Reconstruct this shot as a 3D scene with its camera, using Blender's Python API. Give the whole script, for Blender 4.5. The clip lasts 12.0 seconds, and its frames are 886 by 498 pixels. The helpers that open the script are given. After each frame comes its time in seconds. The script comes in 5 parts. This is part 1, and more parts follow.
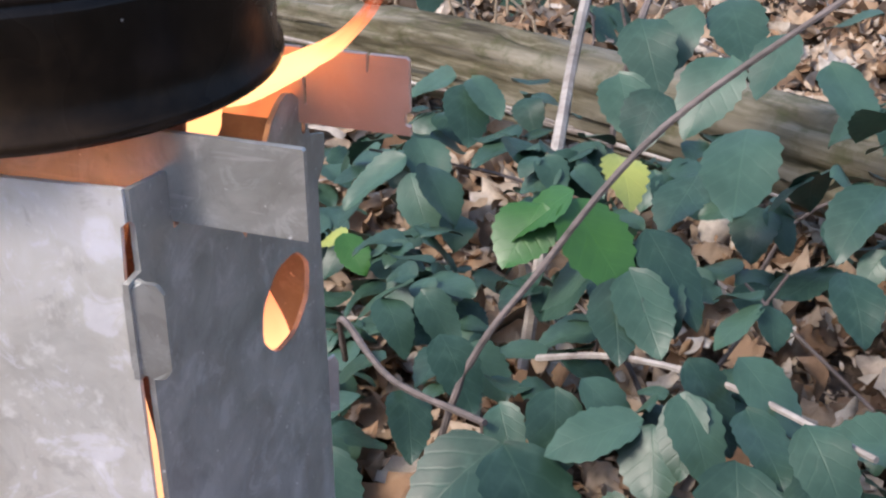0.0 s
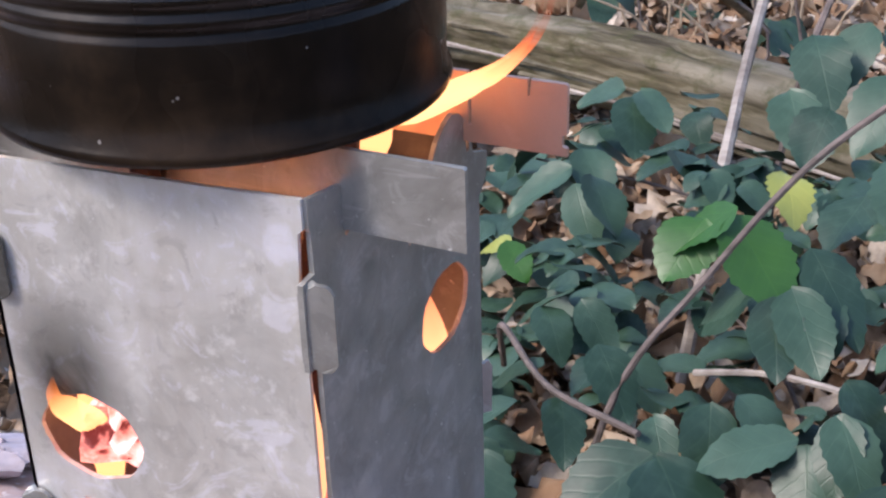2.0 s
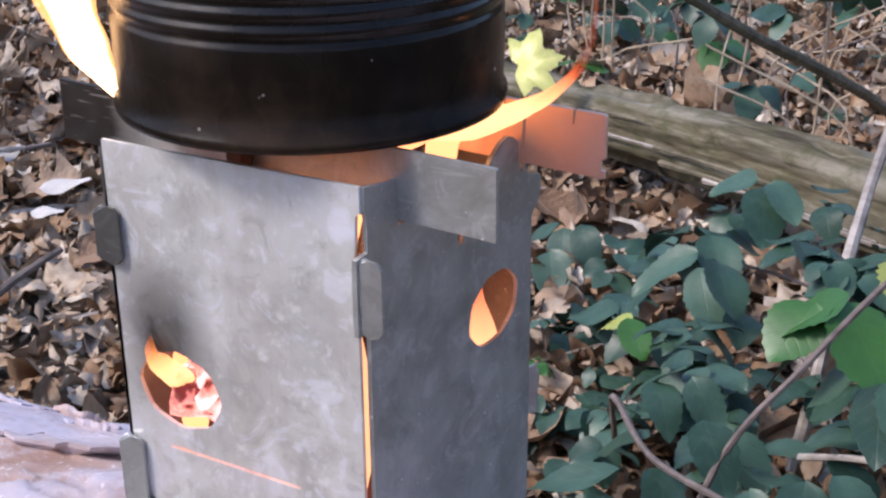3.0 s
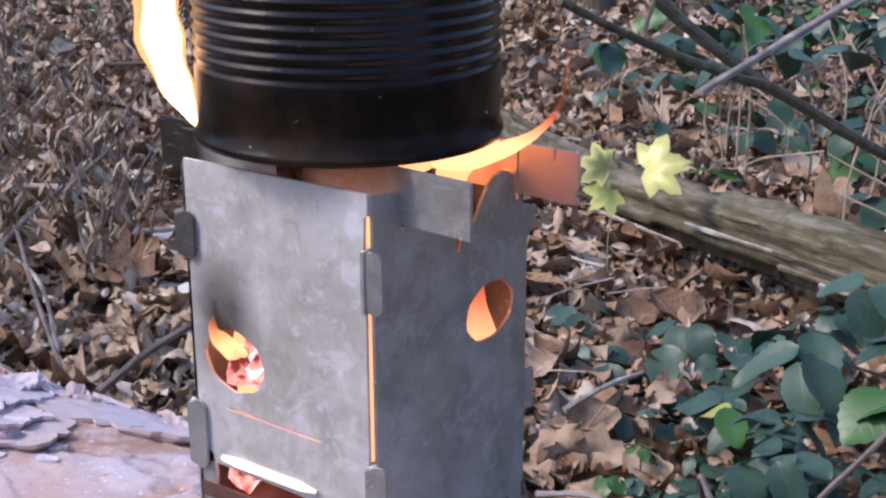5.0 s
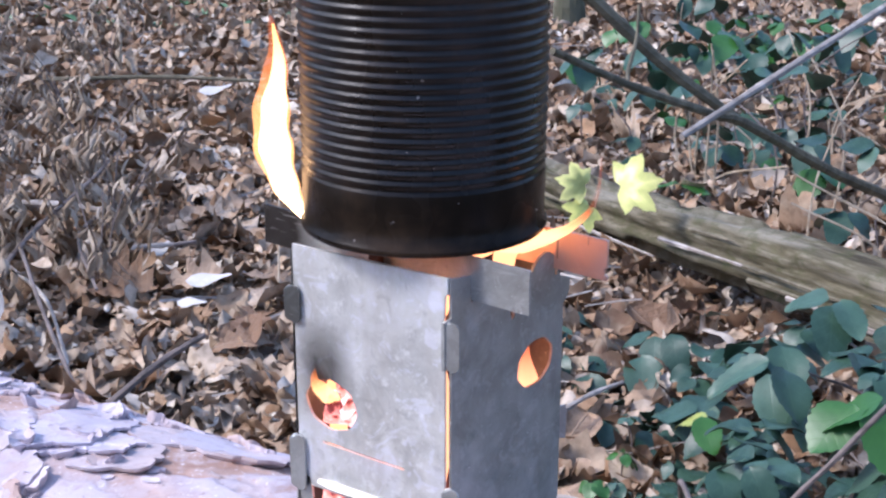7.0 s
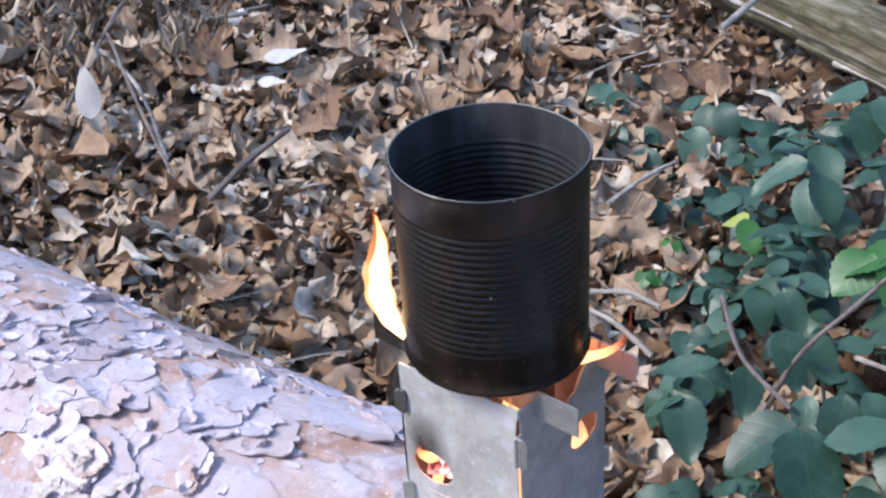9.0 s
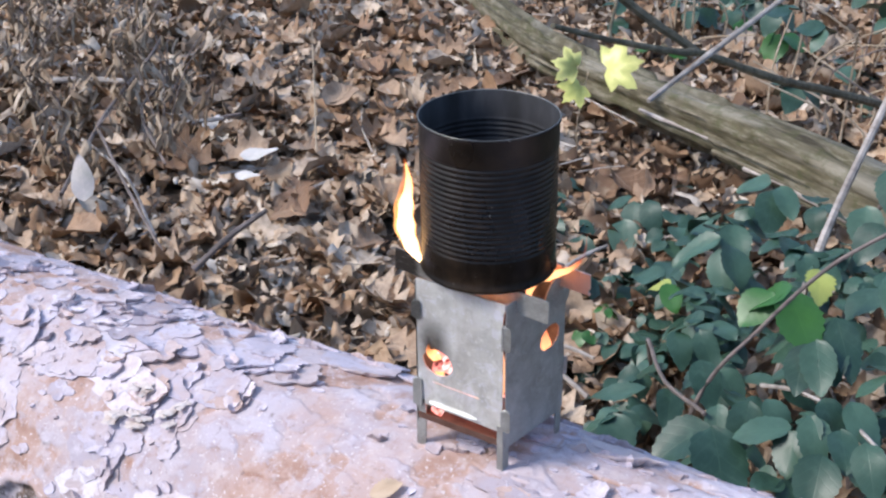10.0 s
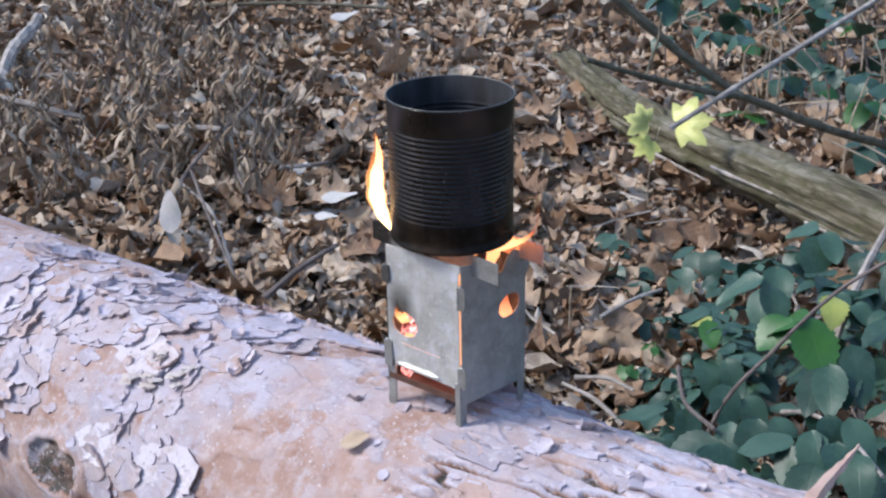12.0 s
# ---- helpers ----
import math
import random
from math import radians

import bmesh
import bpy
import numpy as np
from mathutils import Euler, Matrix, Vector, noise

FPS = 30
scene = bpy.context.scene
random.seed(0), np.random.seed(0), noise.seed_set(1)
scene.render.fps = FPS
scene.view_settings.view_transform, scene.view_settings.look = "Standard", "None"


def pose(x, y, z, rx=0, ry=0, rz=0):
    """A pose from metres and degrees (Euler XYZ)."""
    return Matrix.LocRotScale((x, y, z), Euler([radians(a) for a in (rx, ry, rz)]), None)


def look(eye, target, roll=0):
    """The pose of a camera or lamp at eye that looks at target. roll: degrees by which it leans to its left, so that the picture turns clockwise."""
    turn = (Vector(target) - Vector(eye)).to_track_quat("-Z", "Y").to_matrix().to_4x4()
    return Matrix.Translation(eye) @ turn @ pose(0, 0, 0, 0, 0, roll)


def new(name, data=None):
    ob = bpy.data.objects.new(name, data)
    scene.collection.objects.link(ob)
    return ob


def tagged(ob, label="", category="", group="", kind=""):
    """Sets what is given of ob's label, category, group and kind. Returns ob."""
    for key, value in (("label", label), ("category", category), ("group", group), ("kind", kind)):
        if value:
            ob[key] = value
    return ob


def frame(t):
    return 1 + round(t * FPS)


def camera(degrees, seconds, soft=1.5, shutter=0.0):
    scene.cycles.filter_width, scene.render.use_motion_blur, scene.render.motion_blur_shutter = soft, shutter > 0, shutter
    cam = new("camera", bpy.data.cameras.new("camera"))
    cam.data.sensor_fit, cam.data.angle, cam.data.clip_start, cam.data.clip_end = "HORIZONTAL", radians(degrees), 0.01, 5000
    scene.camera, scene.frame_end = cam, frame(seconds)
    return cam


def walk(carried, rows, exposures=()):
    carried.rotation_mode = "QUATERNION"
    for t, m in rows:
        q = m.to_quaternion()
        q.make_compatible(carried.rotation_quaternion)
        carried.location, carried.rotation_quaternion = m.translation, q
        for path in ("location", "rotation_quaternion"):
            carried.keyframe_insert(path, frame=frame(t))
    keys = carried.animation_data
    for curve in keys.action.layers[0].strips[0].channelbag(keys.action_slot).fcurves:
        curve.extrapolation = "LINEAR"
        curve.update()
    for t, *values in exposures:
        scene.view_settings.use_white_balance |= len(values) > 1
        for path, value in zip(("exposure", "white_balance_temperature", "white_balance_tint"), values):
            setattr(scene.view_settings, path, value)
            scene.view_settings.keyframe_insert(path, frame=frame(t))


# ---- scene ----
cam = camera(35.95, 12.0, 2.4)
PATH = [
    (0, 0.1451, -0.2312, 0.2233, 14.65, -27.14, -0.62),
    (0.5, 0.1259, -0.2295, 0.2235, 16.44, -28.12, 0.21),
    (1, 0.1159, -0.2340, 0.2274, 17.91, -27.84, 0.67),
    (1.5, 0.1215, -0.2288, 0.2248, 19.00, -27.62, -0.18),
    (2, 0.1525, -0.2466, 0.2334, 22.39, -26.72, -1.90),
    (2.5, 0.1804, -0.2707, 0.2501, 25.99, -24.74, -2.42),
    (3, 0.1963, -0.2834, 0.2330, 29.17, -22.80, -0.58),
    (3.2, 0.2051, -0.2801, 0.2203, 30.71, -21.99, -0.87),
    (4.8, 0.2773, -0.3373, 0.2324, 36.05, -17.68, -0.24),
    (5, 0.2827, -0.3383, 0.2358, 35.93, -18.15, -0.26),
    (5.5, 0.2804, -0.3547, 0.2450, 34.77, -17.44, -0.99),
    (6, 0.3033, -0.3917, 0.2653, 33.27, -16.71, -2.54),
    (6.5, 0.3101, -0.4270, 0.2832, 33.67, -16.20, -0.87),
    (6.7, 0.3155, -0.4460, 0.2876, 34.03, -17.06, -0.35),
    (8.3, 0.2666, -0.3879, 0.4504, 36.64, -27.84, -0.98),
    (8.5, 0.2874, -0.4087, 0.4957, 37.83, -31.99, -1.38),
    (9, 0.3420, -0.4799, 0.5836, 38.00, -33.55, -3.97),
    (9.5, 0.3889, -0.6330, 0.5873, 35.15, -29.53, -1.29),
    (10, 0.4741, -0.7616, 0.6014, 34.04, -27.01, -0.72),
    (10.5, 0.5667, -0.8028, 0.6185, 38.29, -24.05, 0.73),
    (11, 0.6030, -0.8047, 0.5826, 39.18, -22.60, 0.35),
    (11.5, 0.6274, -0.8004, 0.5510, 39.95, -22.95, -0.45),
    (12, 0.6524, -0.7877, 0.5557, 40.08, -23.15, -1.18),
]  # PATH_END
walk(cam, [(t, pose(x, y, z, 90 + pitch, 0, yaw) @ pose(0, 0, 0, 0, 0, roll)) for t, x, y, z, yaw, pitch, roll in PATH],
     exposures=[(0, 1.3, 6650, 15), (0.5, 1.15, 6550, 17), (1.0, 1.05, 6850, 20), (2.0, 1.15, 6550, 18), (2.5, 1.3, 6450, 18), (3.0, 1.1, 6350, 18), (5.0, 0.95, 6250, 22), (5.5, 0.95, 6250, 23), (6.0, 1.15, 6000, 20), (6.5, 1.38, 5850, 18), (8.5, 1.3, 5800, 13), (9, 1.28, 6000, 11), (9.5, 1.17, 6350, 12), (10.5, 1.22, 6150, 10), (11, 1.25, 6150, 10), (11.5, 1.06, 6100, 10), (12, 0.97, 6050, 9)])

# ---- light ----
world = bpy.data.worlds.new("overcast_woodland_sky")
scene.world = world
world.use_nodes = True
wt = world.node_tree
sky = wt.nodes.new("ShaderNodeTexSky")
sky.sky_type, sky.sun_disc = "NISHITA", False
sky.sun_elevation, sky.sun_rotation = radians(44), radians(229)
wt.links.new(sky.outputs["Color"], wt.nodes["Background"].inputs["Color"])
wt.nodes["Background"].inputs["Strength"].default_value = 0.15
sun = new("sun", bpy.data.lights.new("sun", "SUN"))
sun.data.energy, sun.data.angle, sun.data.color = 1.5, radians(16), (1.0, 0.93, 0.85)
sun.matrix_world = look((-2.5, -2.2, 3.2), (0, 0, 0))

fire_glow = new("fire_glow", bpy.data.lights.new("fire_glow", "POINT"))
fire_glow.data.energy, fire_glow.data.color, fire_glow.data.shadow_soft_size = 0.05, (1.0, 0.38, 0.14), 0.012
fire_glow.location = (0.004, 0.006, 0.098)


# ---- materials ----
class Mat:
    """A small builder for node materials."""

    def __init__(self, name, rough=0.6, metal=0.0, spec=0.5):
        self.m = bpy.data.materials.new(name)
        self.m.use_nodes = True
        self.t = self.m.node_tree
        self.b = self.t.nodes["Principled BSDF"]
        self.b.inputs["Roughness"].default_value = rough
        self.b.inputs["Metallic"].default_value = metal
        self.b.inputs["Specular IOR Level"].default_value = spec
        self.where = self.node("ShaderNodeTexCoord").outputs["Object"]

    def node(self, kind, **values):
        n = self.t.nodes.new(kind)
        for key, value in values.items():
            n.inputs[key.replace("_", " ")].default_value = value
        return n

    def link(self, a, b):
        self.t.links.new(a, b)

    def noise(self, scale, detail=4.0, rough=0.55, stretch=None, distort=0.0):
        n = self.node("ShaderNodeTexNoise", Scale=scale, Detail=detail, Roughness=rough, Distortion=distort)
        at = self.where
        if stretch:
            mp = self.node("ShaderNodeMapping")
            mp.inputs["Scale"].default_value = stretch
            self.link(at, mp.inputs["Vector"])
            at = mp.outputs["Vector"]
        self.link(at, n.inputs["Vector"])
        return n.outputs["Fac"]

    def ramp(self, fac, stops):
        n = self.node("ShaderNodeValToRGB")
        r = n.color_ramp
        while len(r.elements) < len(stops):
            r.elements.new(0.5)
        for e, (p, c) in zip(r.elements, stops):
            e.position = p
            e.color = (*c, 1) if len(c) == 3 else c
        self.link(fac, n.inputs["Fac"])
        return n.outputs["Color"]

    def grey(self, fac, a, b, lo=0.0, hi=1.0):
        n = self.node("ShaderNodeMapRange")
        for key, value in (("From Min", a), ("From Max", b), ("To Min", lo), ("To Max", hi)):
            n.inputs[key].default_value = value
        self.link(fac, n.inputs["Value"])
        return n.outputs["Result"]

    def math(self, op, a, b=None):
        n = self.node("ShaderNodeMath")
        n.operation = op
        for k, v in enumerate((a, b)):
            if v is None:
                continue
            if isinstance(v, (int, float)):
                n.inputs[k].default_value = v
            else:
                self.link(v, n.inputs[k])
        return n.outputs[0]

    def mix(self, fac, a, b, mode="MIX"):
        n = self.node("ShaderNodeMix")
        n.data_type, n.blend_type = "RGBA", mode
        for key, v in ((0, fac), (6, a), (7, b)):
            if isinstance(v, (int, float)):
                n.inputs[key].default_value = v
            elif isinstance(v, tuple):
                n.inputs[key].default_value = (*v, 1)
            else:
                self.link(v, n.inputs[key])
        return n.outputs[2]

    def xyz(self):
        n = self.node("ShaderNodeSeparateXYZ")
        self.link(self.where, n.inputs[0])
        return n.outputs

    def color(self, c):
        if isinstance(c, tuple):
            self.b.inputs["Base Color"].default_value = (*c, 1)
        else:
            self.link(c, self.b.inputs["Base Color"])
        return self

    def rough(self, c):
        self.link(c, self.b.inputs["Roughness"])
        return self

    def bump(self, height, strength=0.5, distance=0.001):
        n = self.node("ShaderNodeBump", Strength=strength, Distance=distance)
        self.link(height, n.inputs["Height"])
        self.link(n.outputs["Normal"], self.b.inputs["Normal"])
        return self

    def island(self):
        return self.node("ShaderNodeNewGeometry").outputs["Random Per Island"]

    def each(self):
        return self.node("ShaderNodeObjectInfo").outputs["Random"]


def soil_material():
    m = Mat("forest_soil", 0.95)
    a, b = m.noise(5, 6), m.noise(60, 5, 0.7)
    c = m.ramp(b, [(0.3, (0.06, 0.04, 0.026)), (0.5, (0.16, 0.108, 0.07)), (0.7, (0.36, 0.26, 0.175))])
    m.color(m.mix(m.grey(a, 0.35, 0.7), c, (0.12, 0.085, 0.062)))
    return m.bump(b, 0.9, 0.02).m


def litter_material(name, stops):
    m = Mat(name, 0.7, spec=0.3)
    n = m.noise(55, 4)
    c = m.ramp(m.island(), stops)
    c = m.mix(m.grey(m.noise(24, 3), 0.5, 0.7, 0, 0.4), c, (0.5, 0.42, 0.3))
    m.color(m.mix(m.grey(n, 0.42, 0.75, 0.0, 0.6), c, (0.12, 0.075, 0.04)))
    return m.bump(m.noise(150, 3), 0.35, 0.002).m


def fallen_leaf_material():
    """Dry leaf skin: brown to tan from leaf to leaf, with a pale midrib and blotches."""
    m = Mat("dry_leaf_skin", 0.62, spec=0.35)
    x, y, z = m.xyz()
    rib = m.grey(m.math("ABSOLUTE", y), 0.0, 0.022, 1, 0)
    side = m.math("SINE", m.math("MULTIPLY", m.math("SUBTRACT", x, m.math("MULTIPLY", m.math("ABSOLUTE", y), 0.8)), 52.0))
    veins = m.math("MAXIMUM", rib, m.grey(side, 0.8, 1.0, 0, 0.5))
    c = m.ramp(m.each(), [(0.0, (0.2, 0.11, 0.06)), (0.35, (0.33, 0.2, 0.115)), (0.7, (0.42, 0.29, 0.19)), (1.0, (0.56, 0.45, 0.34))])
    c = m.mix(m.grey(m.noise(4, 4), 0.5, 0.68, 0, 0.55), c, (0.17, 0.1, 0.06))
    m.color(m.mix(m.math("MULTIPLY", veins, 0.3), c, (0.6, 0.47, 0.34)))
    return m.bump(m.math("ADD", veins, m.noise(16, 4)), 0.4, 0.02).m


def bark_material():
    """Pine under-bark: pinkish tan with tight remains of grey-lilac sheets."""
    m = Mat("pine_bark", 0.85, spec=0.25)
    at = m.node("ShaderNodeAttribute")
    at.attribute_name = "layer"
    fine, wide, blot = m.noise(210, 5, 0.65), m.noise(14, 4), m.noise(48, 5, 0.65)
    v = m.math("ADD", at.outputs["Fac"], m.math("MULTIPLY", m.math("SUBTRACT", fine, 0.5), 0.14))
    c = m.ramp(v, [(0.06, (0.07, 0.06, 0.05)), (0.17, (0.3, 0.17, 0.12)), (0.3, (0.42, 0.28, 0.23)), (0.42, (0.43, 0.315, 0.285)), (0.55, (0.42, 0.355, 0.375)), (0.72, (0.5, 0.445, 0.49)), (0.95, (0.64, 0.585, 0.625))])
    c = m.mix(m.grey(blot, 0.54, 0.66, 0, 0.6), c, (0.56, 0.48, 0.47))
    c = m.mix(m.grey(blot, 0.3, 0.44, 0.65, 0), c, (0.3, 0.17, 0.125))
    spot = m.noise(120, 3, 0.7)
    c = m.mix(m.grey(m.noise(27, 5, 0.7), 0.51, 0.57, 0, 0.6), c, (0.49, 0.44, 0.475))
    c = m.mix(m.grey(spot, 0.62, 0.7, 0, 0.6), c, (0.17, 0.13, 0.125))
    c = m.mix(m.grey(m.noise(300, 3, 0.6), 0.62, 0.68, 0, 0.7), c, (0.72, 0.68, 0.69))
    m.color(m.mix(m.grey(wide, 0.48, 0.62, 0, 0.5), c, (0.45, 0.305, 0.25)))
    return m.bump(m.math("ADD", fine, m.math("MULTIPLY", blot, 0.8)), 0.6, 0.0014).m


def flake_material():
    """Thin bark sheets, grey-lilac, some with a pink bloom."""
    m = Mat("bark_sheet", 0.85, spec=0.25)
    fine, blot = m.noise(190, 5, 0.65), m.noise(42, 5, 0.65)
    c = m.ramp(m.each(), [(0.0, (0.37, 0.315, 0.34)), (0.25, (0.46, 0.405, 0.45)), (0.6, (0.54, 0.485, 0.54)), (0.78, (0.48, 0.4, 0.4)), (0.88, (0.46, 0.32, 0.265)), (1.0, (0.66, 0.61, 0.65))])
    c = m.mix(m.grey(blot, 0.5, 0.64, 0, 0.6), c, (0.44, 0.33, 0.295))
    c = m.mix(m.grey(blot, 0.32, 0.44, 0.6, 0), c, (0.66, 0.61, 0.645))
    c = m.mix(m.grey(m.noise(95, 3, 0.7), 0.62, 0.7, 0, 0.55), c, (0.17, 0.13, 0.13))
    m.color(m.mix(m.grey(fine, 0.54, 0.7, 0, 0.4), c, (0.3, 0.22, 0.205)))
    return m.bump(m.math("ADD", fine, m.math("MULTIPLY", blot, 0.7)), 0.6, 0.0013).m


def steel_material(name, soot_at=None, tone=0.42, heat=0.0, burnt=None):
    """Stainless sheet, dulled by fire; soot_at: (x, z) of a hole with soot licked up over it."""
    m = Mat(name, 0.42, 0.55)
    big, fine, brushed = m.noise(42, 5, 0.6, None, 0.5), m.noise(420, 3), m.noise(90, 4, 0.6, (1, 1, 0.12))
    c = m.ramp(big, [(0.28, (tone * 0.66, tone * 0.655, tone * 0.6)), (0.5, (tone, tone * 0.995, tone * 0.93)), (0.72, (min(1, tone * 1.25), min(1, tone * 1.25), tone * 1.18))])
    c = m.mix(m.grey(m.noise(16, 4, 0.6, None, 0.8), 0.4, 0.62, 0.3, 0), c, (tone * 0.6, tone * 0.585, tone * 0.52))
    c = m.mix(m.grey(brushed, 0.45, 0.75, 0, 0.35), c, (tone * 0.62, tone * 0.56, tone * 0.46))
    spots = m.noise(170, 3, 0.7)
    c = m.mix(m.grey(spots, 0.58, 0.7, 0, 0.4), c, (tone * 1.25, tone * 1.25, tone * 1.22))
    scale_ = m.noise(75, 5, 0.7, None, 1.6)
    c = m.mix(m.grey(scale_, 0.55, 0.62, 0, 0.4), c, (min(1, tone * 1.3), min(1, tone * 1.3), tone * 1.24))
    c = m.mix(m.grey(scale_, 0.38, 0.44, 0.35, 0), c, (tone * 0.6, tone * 0.59, tone * 0.54))
    c = m.mix(m.grey(m.noise(600, 2, 0.5), 0.72, 0.76, 0, 0.7), c, (0.9, 0.9, 0.88))
    if soot_at:
        x, y, z = m.xyz()
        dx = m.math("ABSOLUTE", m.math("SUBTRACT", m.math("ADD", x, m.math("MULTIPLY", big, 0.006)), soot_at[0]))
        up = m.math("SUBTRACT", z, soot_at[1])
        side = m.grey(dx, 0.004, 0.017, 1, 0)
        tall = m.math("MULTIPLY", m.grey(up, 0.012, 0.034, 1, 0), m.grey(up, -0.016, 0.004, 0, 1))
        c = m.mix(m.math("MULTIPLY", m.math("MULTIPLY", side, tall), m.grey(big, 0.2, 0.6, 0.55, 1.0)), c, (0.02, 0.016, 0.013))
    if burnt is not None:
        c = m.mix(m.grey(m.math("ADD", m.xyz()[0], m.math("MULTIPLY", big, 0.008)), burnt, burnt + 0.014, 0.95, 0), c, (0.02, 0.015, 0.012))
        scratch = m.noise(700, 2, 0.5, (0.06, 1, 1))
        c = m.mix(m.grey(scratch, 0.62, 0.7, 0, 0.35), c, (tone * 1.35, tone * 1.33, tone * 1.3))
    # copper heat tint and the fire's orange light, both mixed into the colour
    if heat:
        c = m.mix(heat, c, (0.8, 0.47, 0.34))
    m.color(c)
    m.rough(m.grey(scale_, 0.35, 0.65, 0.32, 0.56))
    return m.bump(fine, 0.12, 0.0004).m


def soot_inside_material():
    """Dry grey soot with darker runs, inside the can."""
    m = Mat("dry_grey_soot", 0.75, 0.0, 0.2)
    runs, fine = m.noise(30, 4, 0.6, (1, 1, 0.3)), m.noise(260, 4)
    m.color(m.ramp(runs, [(0.35, (0.012, 0.011, 0.011)), (0.52, (0.026, 0.026, 0.028)), (0.68, (0.05, 0.05, 0.054))]))
    return m.bump(fine, 0.3, 0.0005).m


def soot_material():
    m = Mat("sooty_tinplate", 0.5, 0.0, 0.3)
    big, fine = m.noise(24, 5, 0.6), m.noise(300, 4)
    streak = m.noise(36, 4, 0.6, (1, 1, 0.18))
    c = m.ramp(big, [(0.4, (0.0055, 0.0045, 0.0035)), (0.54, (0.013, 0.0092, 0.0065)), (0.68, (0.036, 0.023, 0.014))])
    m.color(m.mix(m.grey(streak, 0.54, 0.75, 0, 0.55), c, (0.03, 0.021, 0.0145)))
    m.link(m.grey(m.math("ADD", m.xyz()[2], m.math("MULTIPLY", big, 0.01)), 0.156, 0.17, 0.08, 0.3), m.b.inputs["Specular IOR Level"])
    chips = m.grey(m.noise(330, 2, 0.5), 0.74, 0.77)
    m.color(m.mix(chips, m.b.inputs["Base Color"].links[0].from_socket, (0.22, 0.2, 0.18)))
    m.rough(m.grey(m.noise(20, 3, 0.6, (1, 1, 0.5)), 0.4, 0.62, 0.2, 0.55))
    return m.bump(fine, 0.25, 0.0005).m


def leaf_material(name, dark, light, rough=0.42):
    """A bramble leaf: midrib and side veins run from the leaf's own axis."""
    m = Mat(name, rough, spec=0.5)
    x, y, z = m.xyz()
    ay = m.math("ABSOLUTE", y)
    wob = m.math("MULTIPLY", m.noise(60, 2), 0.006)
    vein = m.math("SINE", m.math("MULTIPLY", m.math("ADD", wob, m.math("SUBTRACT", x, m.math("MULTIPLY", ay, 0.8))), 560.0))
    rib = m.grey(ay, 0.0, 0.0012, 1, 0)
    ridge = m.math("MAXIMUM", m.grey(vein, 0.75, 1.0, 0, 0.5), rib)
    n = m.noise(30, 4)
    c = m.mix(m.each(), dark, light)
    c = m.mix(m.grey(m.noise(75, 3, 0.6), 0.5, 0.72, 0, 0.35), c, (light[0] * 1.25, light[1] * 1.15, light[2] * 1.2))
    c = m.mix(m.grey(n, 0.4, 0.7, 0, 0.45), c, (dark[0] * 0.7, dark[1] * 0.8, dark[2] * 0.7))
    m.color(m.mix(m.math("MULTIPLY", ridge, 0.16), c, (light[0] * 1.7, light[1] * 1.5, light[2] * 1.4)))
    m.bump(m.math("SUBTRACT", m.math("MULTIPLY", n, 0.8), m.math("MULTIPLY", ridge, 0.4)), 0.35, 0.0012)
    m.b.inputs["Subsurface Weight"].default_value = 0.0
    m.b.inputs["Transmission Weight"].default_value = 0.0
    return m.m


def wood_material(name, a, b, scale=30, stretch=(0.12, 1, 1), rough=0.85):
    m = Mat(name, rough, spec=0.25)
    g, n = m.noise(scale, 6, 0.65, stretch), m.noise(9, 4)
    c = m.ramp(g, [(0.3, a), (0.65, b)])
    m.color(m.mix(m.grey(n, 0.45, 0.7, 0, 0.6), c, tuple(0.6 * k for k in a)))
    return m.bump(g, 0.6, 0.003).m


def flame_material(name, strength, core, edge, low, high, clear=0.0):
    """Burning gas: glows, and thins out towards its ragged tip."""
    m = Mat(name)
    z = m.xyz()[2]
    n = m.noise(45, 3, 0.5, (1, 1, 0.3))
    h = m.math("ADD", m.grey(z, low, high), m.math("MULTIPLY", m.math("SUBTRACT", n, 0.5), 0.6))
    em, gone, both = m.node("ShaderNodeEmission"), m.node("ShaderNodeBsdfTransparent"), m.node("ShaderNodeMixShader")
    m.link(m.ramp(h, [(0.0, core), (0.4, core), (0.9, edge), (1.0, edge)]), em.inputs["Color"])
    m.link(m.grey(h, 0.3, 1.0, strength, strength * 0.35), em.inputs["Strength"])
    m.link(m.grey(h, 0.45, 1.05, clear, 0.97), both.inputs["Fac"])
    m.link(em.outputs[0], both.inputs[1])
    m.link(gone.outputs[0], both.inputs[2])
    m.link(both.outputs[0], m.t.nodes["Material Output"].inputs["Surface"])
    return m.m


def ember_material():
    m = Mat("glowing_charcoal", 0.9)
    n = m.noise(120, 4)
    m.color(m.ramp(n, [(0.35, (0.02, 0.015, 0.015)), (0.6, (0.35, 0.2, 0.2))]))
    m.link(m.ramp(n, [(0.4, (0.12, 0.01, 0.006)), (0.5, (0.95, 0.24, 0.18)), (0.66, (1.0, 0.66, 0.62))]), m.b.inputs["Emission Color"])
    m.b.inputs["Emission Strength"].default_value = 0.95
    return m.m


